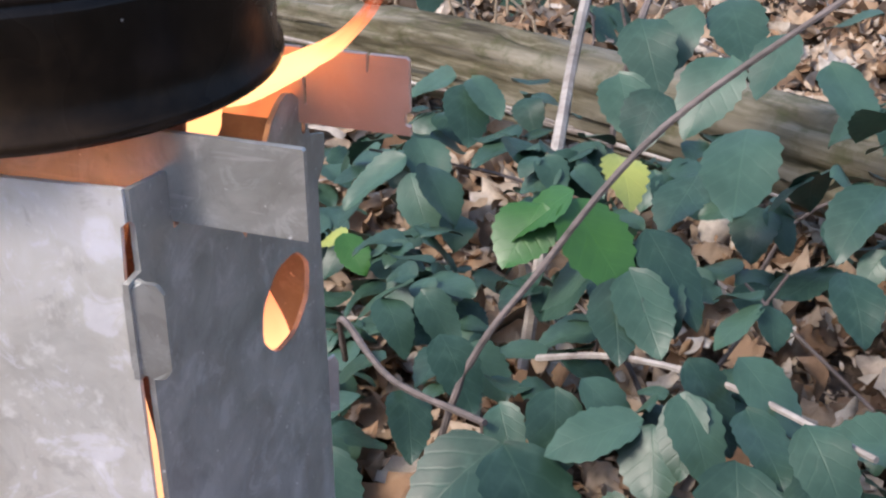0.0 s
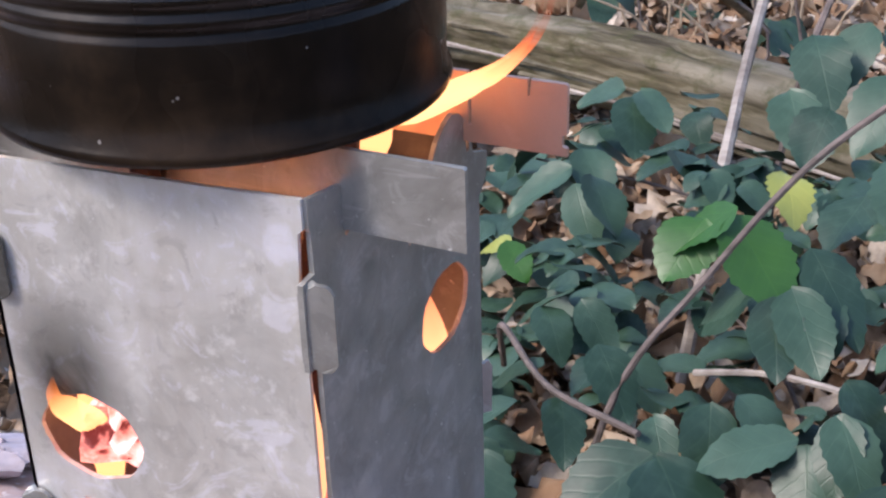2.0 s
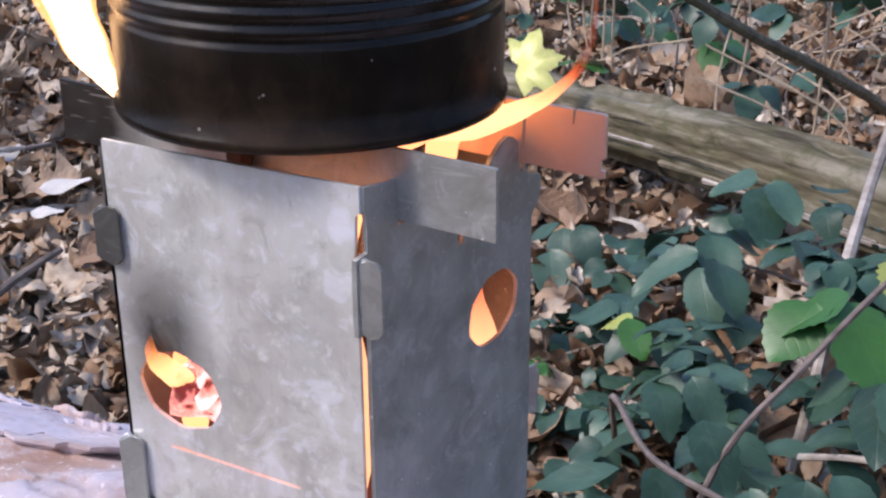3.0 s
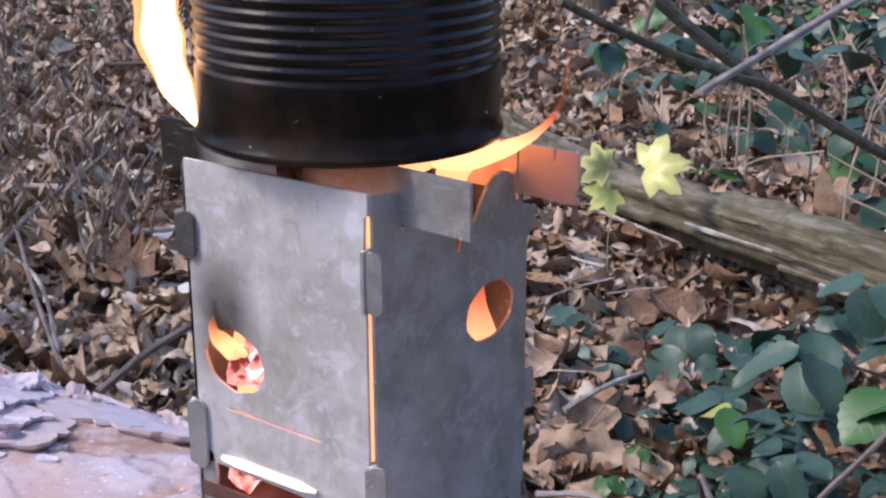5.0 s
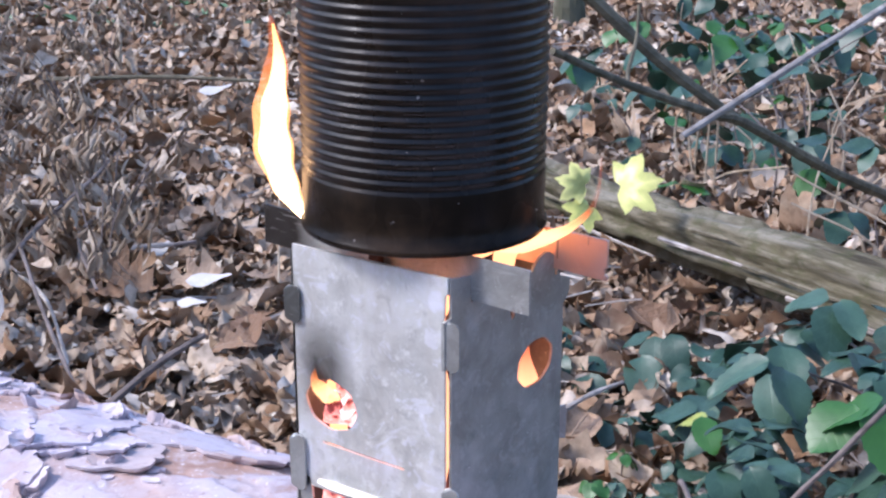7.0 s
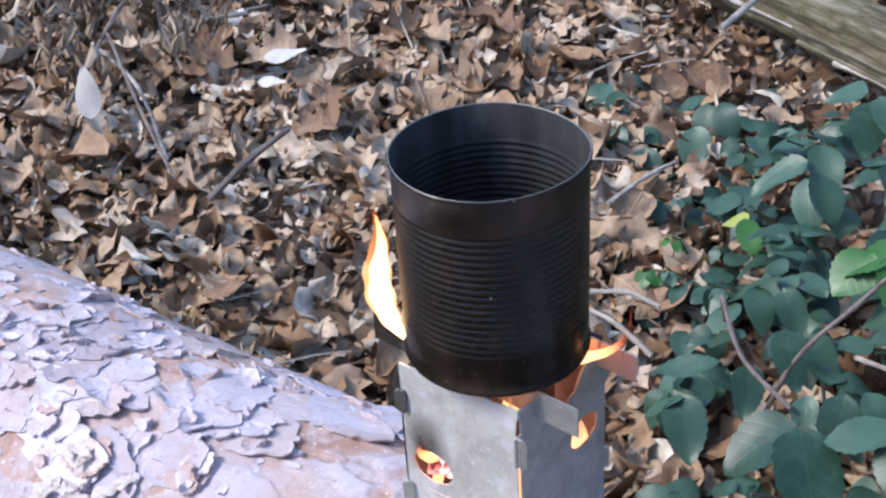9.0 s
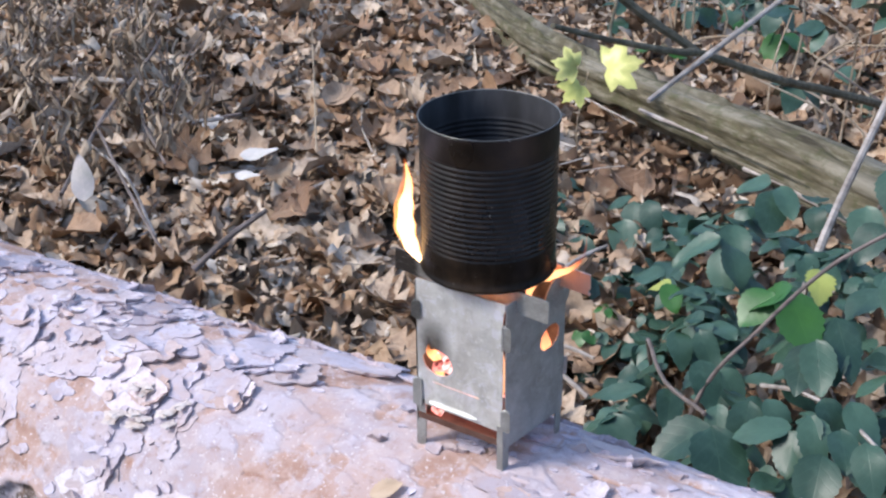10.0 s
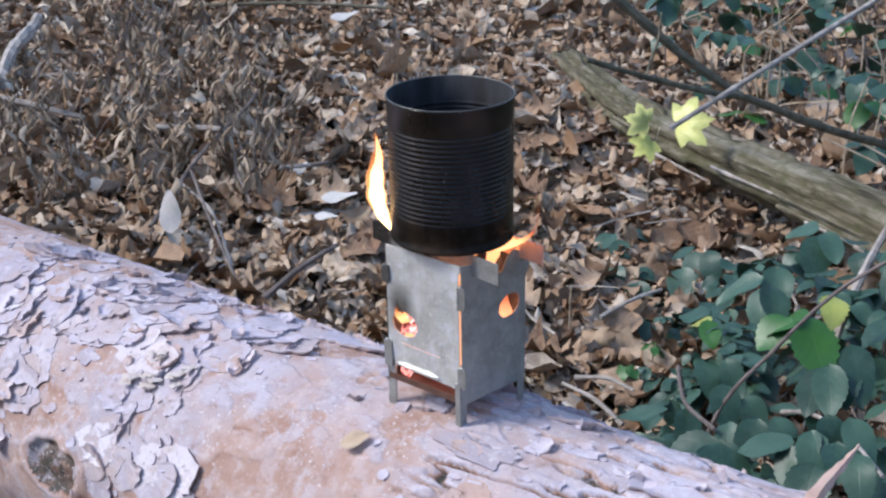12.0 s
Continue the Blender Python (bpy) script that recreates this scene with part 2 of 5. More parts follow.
def woods_material():
    m = Mat("distant_woods", 0.95, spec=0.1)
    trunk, leaf = m.noise(0.9, 3, 0.6, (1, 1, 0.06)), m.noise(1.6, 6, 0.7)
    c = m.ramp(leaf, [(0.35, (0.03, 0.028, 0.015)), (0.55, (0.09, 0.075, 0.035)), (0.75, (0.17, 0.12, 0.06))])
    m.color(m.mix(m.grey(trunk, 0.5, 0.6, 0, 0.8), c, (0.05, 0.042, 0.03)))
    return m.m


def deadwood_material():
    """Barkless rotting wood: long pale fibres, dark clefts and thin moss."""
    m = Mat("mossy_deadwood", 0.9, spec=0.2)
    at = m.node("ShaderNodeAttribute")
    at.attribute_name = "fibre"
    plain, m.where = m.where, at.outputs["Vector"]
    grain, cleft, patch = m.noise(75, 5, 0.65), m.noise(30, 4, 0.6), m.noise(9, 4, 0.6)
    m.where = plain
    moss = m.noise(22, 5, 0.7)
    c = m.ramp(grain, [(0.3, (0.045, 0.039, 0.022)), (0.5, (0.115, 0.099, 0.062)), (0.68, (0.22, 0.195, 0.14))])
    c = m.mix(m.grey(cleft, 0.3, 0.4, 0.85, 0), c, (0.035, 0.028, 0.018))
    c = m.mix(m.grey(patch, 0.53, 0.64, 0, 0.55), c, (0.3, 0.27, 0.21))
    m.color(m.mix(m.grey(moss, 0.5, 0.64, 0, 0.6), c, (0.06, 0.065, 0.022)))
    return m.bump(m.math("ADD", grain, cleft), 0.8, 0.004).m


SOIL = soil_material()
WOODS = woods_material()
LITTER = litter_material("dead_beech_leaves", [(0.0, (0.13, 0.075, 0.045)), (0.2, (0.25, 0.145, 0.08)), (0.42, (0.37, 0.235, 0.14)), (0.65, (0.45, 0.325, 0.22)), (0.88, (0.53, 0.425, 0.325)), (1.0, (0.66, 0.59, 0.5))])
FALLEN = fallen_leaf_material()
BARK, FLAKE = bark_material(), flake_material()
# same steel sheet twice: the lit front toned pale, the shaded side dark
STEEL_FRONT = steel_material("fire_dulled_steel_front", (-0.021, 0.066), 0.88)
STEEL_SHADED = steel_material("fire_dulled_steel_shaded_side", None, 0.42)
STEEL_BAR = steel_material("steel_bar", None, 0.46, 0.0, -0.05)
STEEL_FIRELIT = steel_material("firelit_heat_tinted_steel_bar", None, 0.6, 0.75)
STEEL_SOOTY = steel_material("sooted_steel", None, 0.16)
BRIGHT = steel_material("bright_bent_edge", None, 0.45)
RUST = wood_material("heat_browned_steel", (0.1, 0.05, 0.035), (0.2, 0.11, 0.08), 60, (1, 1, 1), 0.5)
SOOT = soot_material()
SOOT_INSIDE = soot_inside_material()
STEEL_RIM = steel_material("worn_can_rim", None, 0.2)
LEAF = leaf_material("bramble_leaf_green", (0.017, 0.048, 0.029), (0.058, 0.118, 0.076), 0.44)
MOSS = leaf_material("ground_plant_green", (0.06, 0.14, 0.05), (0.1, 0.2, 0.09))
LEAF_BRIGHT = leaf_material("bramble_leaf_fresh", (0.026, 0.1, 0.018), (0.045, 0.14, 0.026))
LEAF_YELLOW = leaf_material("yellowing_leaf", (0.28, 0.32, 0.06), (0.36, 0.38, 0.09))
LEAF_PALE = leaf_material("maple_leaf_yellow", (0.58, 0.56, 0.14), (0.68, 0.66, 0.24))
RESIN = wood_material("dried_resin", (0.5, 0.4, 0.35), (0.74, 0.66, 0.6), 60, (1, 1, 1))
LEAF_TAN = wood_material("tan_dry_leaf", (0.42, 0.3, 0.2), (0.56, 0.43, 0.31), 60)
LEAF_WHITE = leaf_material("bleached_leaf", (0.48, 0.43, 0.4), (0.58, 0.54, 0.5), 0.75)
STEM = wood_material("bramble_cane", (0.1, 0.085, 0.075), (0.25, 0.2, 0.18), 60)
STEM_PALE = wood_material("bleached_stem", (0.24, 0.2, 0.17), (0.5, 0.45, 0.4), 60)
DRY = litter_material("dry_hanging_leaves", [(0.0, (0.15, 0.1, 0.06)), (0.5, (0.33, 0.245, 0.165)), (1.0, (0.56, 0.46, 0.35))])
STRAW = wood_material("dry_straw", (0.35, 0.26, 0.17), (0.55, 0.45, 0.33), 60)
HEARTWOOD = wood_material("split_pink_wood", (0.45, 0.28, 0.22), (0.62, 0.44, 0.36), 40)
DEADWOOD = deadwood_material()
BRANCH = wood_material("dark_dead_branch", (0.08, 0.07, 0.045), (0.22, 0.19, 0.13), 60)
TRUNK = wood_material("tree_bark", (0.06, 0.06, 0.035), (0.17, 0.16, 0.11), 18, (1, 1, 0.2))
FLAME_CORE = flame_material("flame_core", 3.2, (1.0, 0.62, 0.3), (1.0, 0.36, 0.08), 0.0, 0.095)
FLAME_VEIL = flame_material("flame_fringe", 1.3, (1.0, 0.42, 0.14), (1.0, 0.22, 0.06), 0.0, 0.085, 0.55)
FLAME_LOW = flame_material("flame_under_can", 1.35, (1.0, 0.44, 0.18), (1.0, 0.16, 0.05), -0.003, 0.017, 0.25)
FLAME_IN = flame_material("flame_in_stove", 1.2, (1.0, 0.36, 0.14), (1.0, 0.18, 0.05), 0.0, 0.08)
FLAME_HOLE = flame_material("flame_at_stoke_hole", 1.4, (1.0, 0.46, 0.18), (1.0, 0.26, 0.06), 0.0, 0.02, 0.4)
FLAME_SIDE = flame_material("flame_at_air_hole", 1.25, (1.0, 0.36, 0.16), (0.9, 0.13, 0.05), 0.01, 0.055)
FLAME_SLIT = flame_material("flame_behind_seam", 0.85, (1.0, 0.42, 0.2), (1.0, 0.24, 0.1), 0.0, 0.12)
EMBER = ember_material()
CHAR = wood_material("charred_wood", (0.02, 0.015, 0.013), (0.09, 0.05, 0.04), 60)


# ---- shared builders ----
def part(name, bm, material, parent=None, label="", smooth=False):
    """Links a bmesh as one mesh object under a thing or a part."""
    me = bpy.data.meshes.new(name)
    bmesh.ops.recalc_face_normals(bm, faces=bm.faces)
    bm.to_mesh(me)
    bm.free()
    return shared(name, me, material, parent, label, smooth)


def shared(name, me, material, parent=None, label="", smooth=False):
    if material and not me.materials:
        me.materials.append(material)
    if smooth:
        me.polygons.foreach_set("use_smooth", [True] * len(me.polygons))
    ob = new(name, me)
    ob.parent = parent
    return tagged(ob, label) if label else ob


def thing(name, label, category, at=None, group="", kind=""):
    ob = new(name)
    ob.empty_display_size = 0.05
    if at is not None:
        ob.matrix_world = at
    return tagged(ob, label, category, group, kind)


def raw_mesh(name, verts, faces):
    me = bpy.data.meshes.new(name)
    me.from_pydata(verts, [], faces)
    me.update()
    return me


def plate(outline, holes=(), thick=0.0012, bend=None):
    """A sheet cut to an outline in x and z, with holes, thick in y, front face at y = 0."""
    bm = bmesh.new()
    edges = []
    for loop in (outline, *holes):
        vs = [bm.verts.new((x, 0, z)) for x, z in loop]
        edges += [bm.edges.new((a, b)) for a, b in zip(vs, vs[1:] + vs[:1])]
    bmesh.ops.triangle_fill(bm, edges=edges, use_beauty=True)
    back = bmesh.ops.extrude_face_region(bm, geom=bm.faces[:])
    bmesh.ops.translate(bm, vec=(0, thick, 0), verts=[g for g in back["geom"] if isinstance(g, bmesh.types.BMVert)])
    if bend:
        for v in bm.verts:
            v.co = bend(v.co)
    return bm


def turned(bm, m):
    bmesh.ops.transform(bm, matrix=m, verts=bm.verts)
    return bm


def oval(cx, cz, rx, rz, tilt=0.0, n=28, rag=0.0):
    c, s = math.cos(tilt), math.sin(tilt)
    out = []
    for k in range(n):
        a = 2 * math.pi * k / n
        q = 1 + rag * math.sin(5 * a) * math.cos(3 * a)
        x, z = rx * q * math.cos(a), rz * q * math.sin(a)
        out.append((cx + c * x - s * z, cz + s * x + c * z))
    return out


def lathe(profile, n=96):
    """A body turned about z from (radius, height) pairs, closed on the axis where the radius is 0."""
    verts, faces, rings = [], [], []
    for r, z in profile:
        if r < 1e-6:
            rings.append([len(verts)])
            verts.append((0, 0, z))
        else:
            rings.append(list(range(len(verts), len(verts) + n)))
            verts += [(r * math.cos(2 * math.pi * k / n), r * math.sin(2 * math.pi * k / n), z) for k in range(n)]
    for a, b in zip(rings, rings[1:]):
        for k in range(n):
            j = (k + 1) % n
            if len(a) == 1:
                faces.append((a[0], b[j], b[k]))
            elif len(b) == 1:
                faces.append((a[k], a[j], b[0]))
            else:
                faces.append((a[k], a[j], b[j], b[k]))
    return verts, faces


def smooth_path(points, steps=8):
    """Points along a curve through the given ones."""
    p = [Vector(q) for q in points]
    p = [2 * p[0] - p[1], *p, 2 * p[-1] - p[-2]]
    out = []
    for a, b, c, d in zip(p, p[1:], p[2:], p[3:]):
        for k in range(steps):
            t = k / steps
            out.append(0.5 * (2 * b + (c - a) * t + (2 * a - 5 * b + 4 * c - d) * t * t + (3 * b - a - 3 * c + d) * t ** 3))
    return out + [p[-2]]


def limb(points, r0, r1, sides=7, steps=6, knobbly=0.12, seed=1):
    """A tapered, slightly uneven stick along a curve."""
    path = smooth_path(points, steps)
    rnd = random.Random(seed)
    bm = bmesh.new()
    rings = []
    for k, q in enumerate(path):
        ahead = (path[min(k + 1, len(path) - 1)] - path[max(k - 1, 0)]).normalized()
        side = ahead.cross(Vector((0.3, 0.2, 0.93)))
        side = (side if side.length > 0.05 else ahead.cross(Vector((1, 0, 0)))).normalized()
        up = side.cross(ahead)
        r = r0 + (r1 - r0) * k / (len(path) - 1)
        r *= 1 + knobbly * (rnd.random() - 0.4)
        rings.append([bm.verts.new(q + r * (1 + knobbly * (rnd.random() - 0.5)) * (math.cos(2 * math.pi * j / sides) * side + math.sin(2 * math.pi * j / sides) * up)) for j in range(sides)])
    for a, b in zip(rings, rings[1:]):
        for j in range(sides):
            bm.faces.new((a[j], a[(j + 1) % sides], b[(j + 1) % sides], b[j]))
    bm.faces.new(rings[0][::-1])
    bm.faces.new(rings[-1])
    return bm


def lattice_noise(p, seed=0):
    """Smooth random values, 0 to 1, at points of any number, for whole arrays at once."""
    i = np.floor(p).astype(np.int64)
    f = p - i
    f = f * f * (3 - 2 * f)
    out = np.zeros(len(p))
    for c in range(8):
        o = np.array([c & 1, c >> 1 & 1, c >> 2 & 1])
        q = i + o
        h = (q[:, 0] * 374761393 + q[:, 1] * 668265263 + q[:, 2] * 1274126177 + seed * 97561) & 0xFFFFFFFF
        h = ((h ^ (h >> 13)) * 1103515245 + 12345) & 0xFFFFFFFF
        h = ((h ^ (h >> 16)) * 22695477 + 1) & 0xFFFFFFFF
        w = np.prod(np.where(o, f, 1 - f), axis=1)
        out += w * ((h >> 8) & 0xFFFF) / 65535.0
    return out


def fractal(p, octaves=4, seed=0, gain=0.5):
    total, amp, norm = np.zeros(len(p)), 1.0, 0.0
    for k in range(octaves):
        total += amp * lattice_noise(p * 2.0 ** k + 17.3 * k, seed + k)
        norm += amp
        amp *= gain
    return total / norm


# ---- ground ----
def ground_height(x, y):
    p = np.stack([np.asarray(x, float), np.asarray(y, float), np.zeros(np.shape(x))], -1).reshape(-1, 3)
    rise = 0.05 * (fractal(p * 1.3, 3, 5) - 0.5) + 0.25 * (fractal(p * 0.22, 2, 9) - 0.5) * np.clip((np.hypot(p[:, 0], p[:, 1]) - 3) / 6, 0, 1)
    return (-0.575 + rise).reshape(np.shape(x))


def build_ground():
    k = np.linspace(-1, 1, 181)
    g = np.sinh(k * 5.2) / np.sinh(5.2) * 120
    gx, gy = np.meshgrid(g - 0.8, g + 1.5)
    z = ground_height(gx, gy)
    n = len(k)
    faces = [(r * n + c, r * n + c + 1, (r + 1) * n + c + 1, (r + 1) * n + c) for r in range(n - 1) for c in range(n - 1)]
    me = raw_mesh("ground", np.stack([gx, gy, z], -1).reshape(-1, 3).tolist(), faces)
    return tagged(shared("ground", me, SOIL, smooth=True), "dark brown woodland soil under dead leaves", "ground", kind="structure")


def build_woods():
    """An added, unseen ring of woods with an uneven top; it dims low sky light and reflections."""
    n, levels = 240, (-1.5, 0.6, 1.8, 1.0)
    a = np.arange(n) * 2 * np.pi / n
    p = np.stack([np.cos(a), np.sin(a), 0 * a], -1)
    top = 2.2 + 2.6 * fractal(p * 4, 4, 31, 0.65)
    far = 16 + 3 * (fractal(p * 6, 3, 33) - 0.5)
    rows = [np.stack([far * np.cos(a), 2 + far * np.sin(a), np.full(n, z) if k < 3 else top], -1) for k, z in enumerate(levels)]
    faces = [(r * n + k, r * n + (k + 1) % n, r * n + n + (k + 1) % n, r * n + n + k) for r in range(3) for k in range(n)]
    me = raw_mesh("backdrop", np.concatenate(rows).tolist(), faces)
    return tagged(shared("backdrop", me, WOODS, smooth=True), "dark brown ring of woods added all round to dim the low sky", "woods", kind="structure")


def scatter_leaves(name, count, near, far, size, seed, lift=0.02, centre=(0.4, -0.6), span=(-14, 66), label="", stand=0.42, lobes=0.09, material=LITTER, category="leaf litter", fine=False, crumple=0.03):
    """Thousands of curled dead leaves, lying over one another."""
    rs = np.random.RandomState(seed)
    a = np.radians(rs.uniform(*span, count))
    r = np.sqrt(rs.uniform(near ** 2, far ** 2, count))
    x, y = centre[0] - r * np.sin(a), centre[1] + r * np.cos(a)
    z = ground_height(x, y) + rs.uniform(0, lift, count)
    t = np.array([0, .1, .22, .34, .46, .6, .74, .88, 1.0]) if fine else np.array([0, .2, .5, .8, 1.0])
    w = np.array([0.015, .14, .27, .35, .38, .35, .28, .15, 0.01]) if fine else np.array([0.03, .25, .34, .22, 0.02])
    k = len(t)
    cross = (-1.0, -0.55, 0.0, 0.55, 1.0) if fine else (-1.0, 0.0, 1.0)
    c = len(cross)
    base = np.array([(q, s * g) for s in cross for q, g in zip(t, w)])
    length = size * np.exp(rs.uniform(-0.9, 0.35, count))
    ragged = 1 + lobes * rs.standard_normal((count, c * k)) * np.abs(np.repeat(cross, k))[None]
    u, v = base[:, 0][None] - 0.5, base[:, 1][None] * np.exp(rs.uniform(-0.6, 0.25, count))[:, None] * ragged
    if fine:
        # every second leaf has the lobed outline of an oak's
        oak = np.tile(np.array([1.0, .75, .5, 1.05, .6, 1.2, .75, 1.35, 1.0]), c)[None]
        v = v * np.where((np.arange(count) % 2 == 0)[:, None], 1 + (oak - 1) * np.abs(np.repeat(cross, k))[None], 1.0)
    calm = 0.7 if fine else 1.0
    curl, roll, twist = calm * rs.uniform(-1.5, 1.5, count)[:, None], calm * rs.standard_normal(count)[:, None] * 1.4, calm * rs.uniform(-1.4, 1.4, count)[:, None]
    bow = rs.standard_normal(count)[:, None] * 0.5
    h = curl * u * u + roll * v * v + 0.35 * roll * np.abs(v) + twist * u * v + 0.07 * np.sin(9 * u + 11 * v + 6 * bow) + crumple * rs.standard_normal((count, c * k))
    v = v * (1 - 0.35 * np.clip(np.abs(roll) * np.abs(v), 0, 1)) + bow * (u * u - 0.1) * 0.6
    p = np.stack([u + 0 * v, v, h], -1) * length[:, None, None]
    yaw, tx, ty = rs.uniform(0, 2 * np.pi, count), rs.standard_normal(count) * stand, rs.standard_normal(count) * stand
    cz, sz, cx, sx, cy, sy = np.cos(yaw), np.sin(yaw), np.cos(tx), np.sin(tx), np.cos(ty), np.sin(ty)
    o = np.zeros(count)
    rx = np.stack([np.stack([o + 1, o, o], -1), np.stack([o, cx, -sx], -1), np.stack([o, sx, cx], -1)], 1)
    ry = np.stack([np.stack([cy, o, sy], -1), np.stack([o, o + 1, o], -1), np.stack([-sy, o, cy], -1)], 1)
    rz = np.stack([np.stack([cz, -sz, o], -1), np.stack([sz, cz, o], -1), np.stack([o, o, o + 1], -1)], 1)
    p = np.einsum("nij,nkj->nki", rz @ ry @ rx, p) + np.stack([x, y, z + 0.2 * size], -1)[:, None]
    quads = np.array([(s * k + q, s * k + q + 1, s * k + k + q + 1, s * k + k + q) for s in range(c - 1) for q in range(k - 1)])
    faces = (quads[None] + c * k * np.arange(count)[:, None, None]).reshape(-1, 4)
    me = raw_mesh(name, p.reshape(-1, 3).tolist(), faces.tolist())
    return tagged(shared(name, me, material, smooth=True), label, category, kind="stuff")


# ---- the pine log that carries the stove ----
LOG = pose(0, -0.0136, -0.1749, 0, 0, -2.17) @ pose(0, 0, 0, 0, -3.17, 0)
LOG_R = 0.158


KNOT = (-0.383, math.radians(168))


def log_surface(u, a):
    """Height of the bark and its layer (0 bare knot, 0.3 tan under-bark, 1 grey top sheets) at a place along and round the log."""
    p = np.stack([u, LOG_R * np.cos(a), LOG_R * np.sin(a)], -1).reshape(-1, 3)
    warp = 0.016 * (np.stack([fractal(p * 40, 4, 40 + k, 0.6) for k in range(3)], -1) - 0.5)
    q = (p + warp) * np.array([14, 24, 24])
    total, colour = np.zeros(len(p)), np.full(len(p), 0.27)
    # thin sheets of old bark still tight on the log, broken away in ragged patches
    for k, (scale, cut, thick) in enumerate(((1.0, 0.5, 0.0014), (2.1, 0.52, 0.0011))):
        n = fractal(q * scale + 31 * k, 4, 11 + 7 * k, 0.5)
        sheet = np.clip((n - cut) / (0.034 * scale ** 0.6), 0, 1)
        total += thick * sheet
        colour += sheet * (0.2, 0.12)[k]
    h = total + 0.011 * (fractal(p * 6, 3, 3) - 0.5) + 0.0022 * (fractal(p * 32, 3, 77) - 0.5) - 0.003
    layer = colour + 0.5 * (fractal(p * 26, 5, 60, 0.6) - 0.5)
    bare = np.exp(-((p[:, 0] + 0.11) / 0.085) ** 2 - ((np.degrees(a.reshape(-1)) - 135) / 16) ** 2)
    layer = np.maximum(layer - 0.2 * np.clip(1.6 * bare - 0.5, 0, 1), 0.22 + 0.1 * (fractal(p * 70, 3, 61) - 0.5))
    old = np.clip((p[:, 0] - 0.015) / 0.05, 0, 1)
    crack = np.exp(-((fractal((p + 0.4 * warp) * np.array([7, 46, 46]), 3, 71, 0.55) - 0.5) / 0.03) ** 2) * old * np.clip((fractal(p * 14, 2, 72) - 0.3) / 0.1, 0, 1)
    h = h - 0.0075 * crack + 0.006 * old * (fractal((p + 0.3 * warp) * np.array([9, 70, 70]), 3, 73, 0.55) - 0.5)
    layer = np.where(crack > 0.4, np.minimum(layer, 0.4 - 0.42 * crack), layer + 0.26 * old)
    d = np.hypot((p[:, 0] - KNOT[0]) / 1.9, LOG_R * (a.reshape(-1) - KNOT[1])) * (1 + 0.5 * (fractal(p * 60, 2, 21) - 0.5))
    h += 0.005 * np.exp(-((d - 0.027) / 0.006) ** 2) - 0.005 * np.clip((0.023 - d) / 0.005, 0, 1) + 0.009 * np.clip((0.02 - d) / 0.02, 0, 1) * fractal(p * 200, 2, 5)
    layer = np.where(d < 0.024, -0.02 + 0.13 * fractal(p * 120, 2, 6), layer)
    return h.reshape(np.shape(u)), layer.reshape(np.shape(u))


def bare_patch(u, a):
    """How bare of sheets the log is: 1 on the smooth pink-tan patches."""
    p = np.array([[u, LOG_R * math.cos(a), LOG_R * math.sin(a)]])
    wide = float(fractal(p * 9, 2, 52)[0])
    big = 1.3 * math.exp(-((u + 0.11) / 0.085) ** 2 - ((math.degrees(a) - 135) / 15) ** 2)
    knot = math.exp(-((u - KNOT[0]) / 0.075) ** 2 - ((a - KNOT[1]) * LOG_R / 0.055) ** 2)
    return big + 1.6 * knot + max(0, (wide - 0.54) * 5)


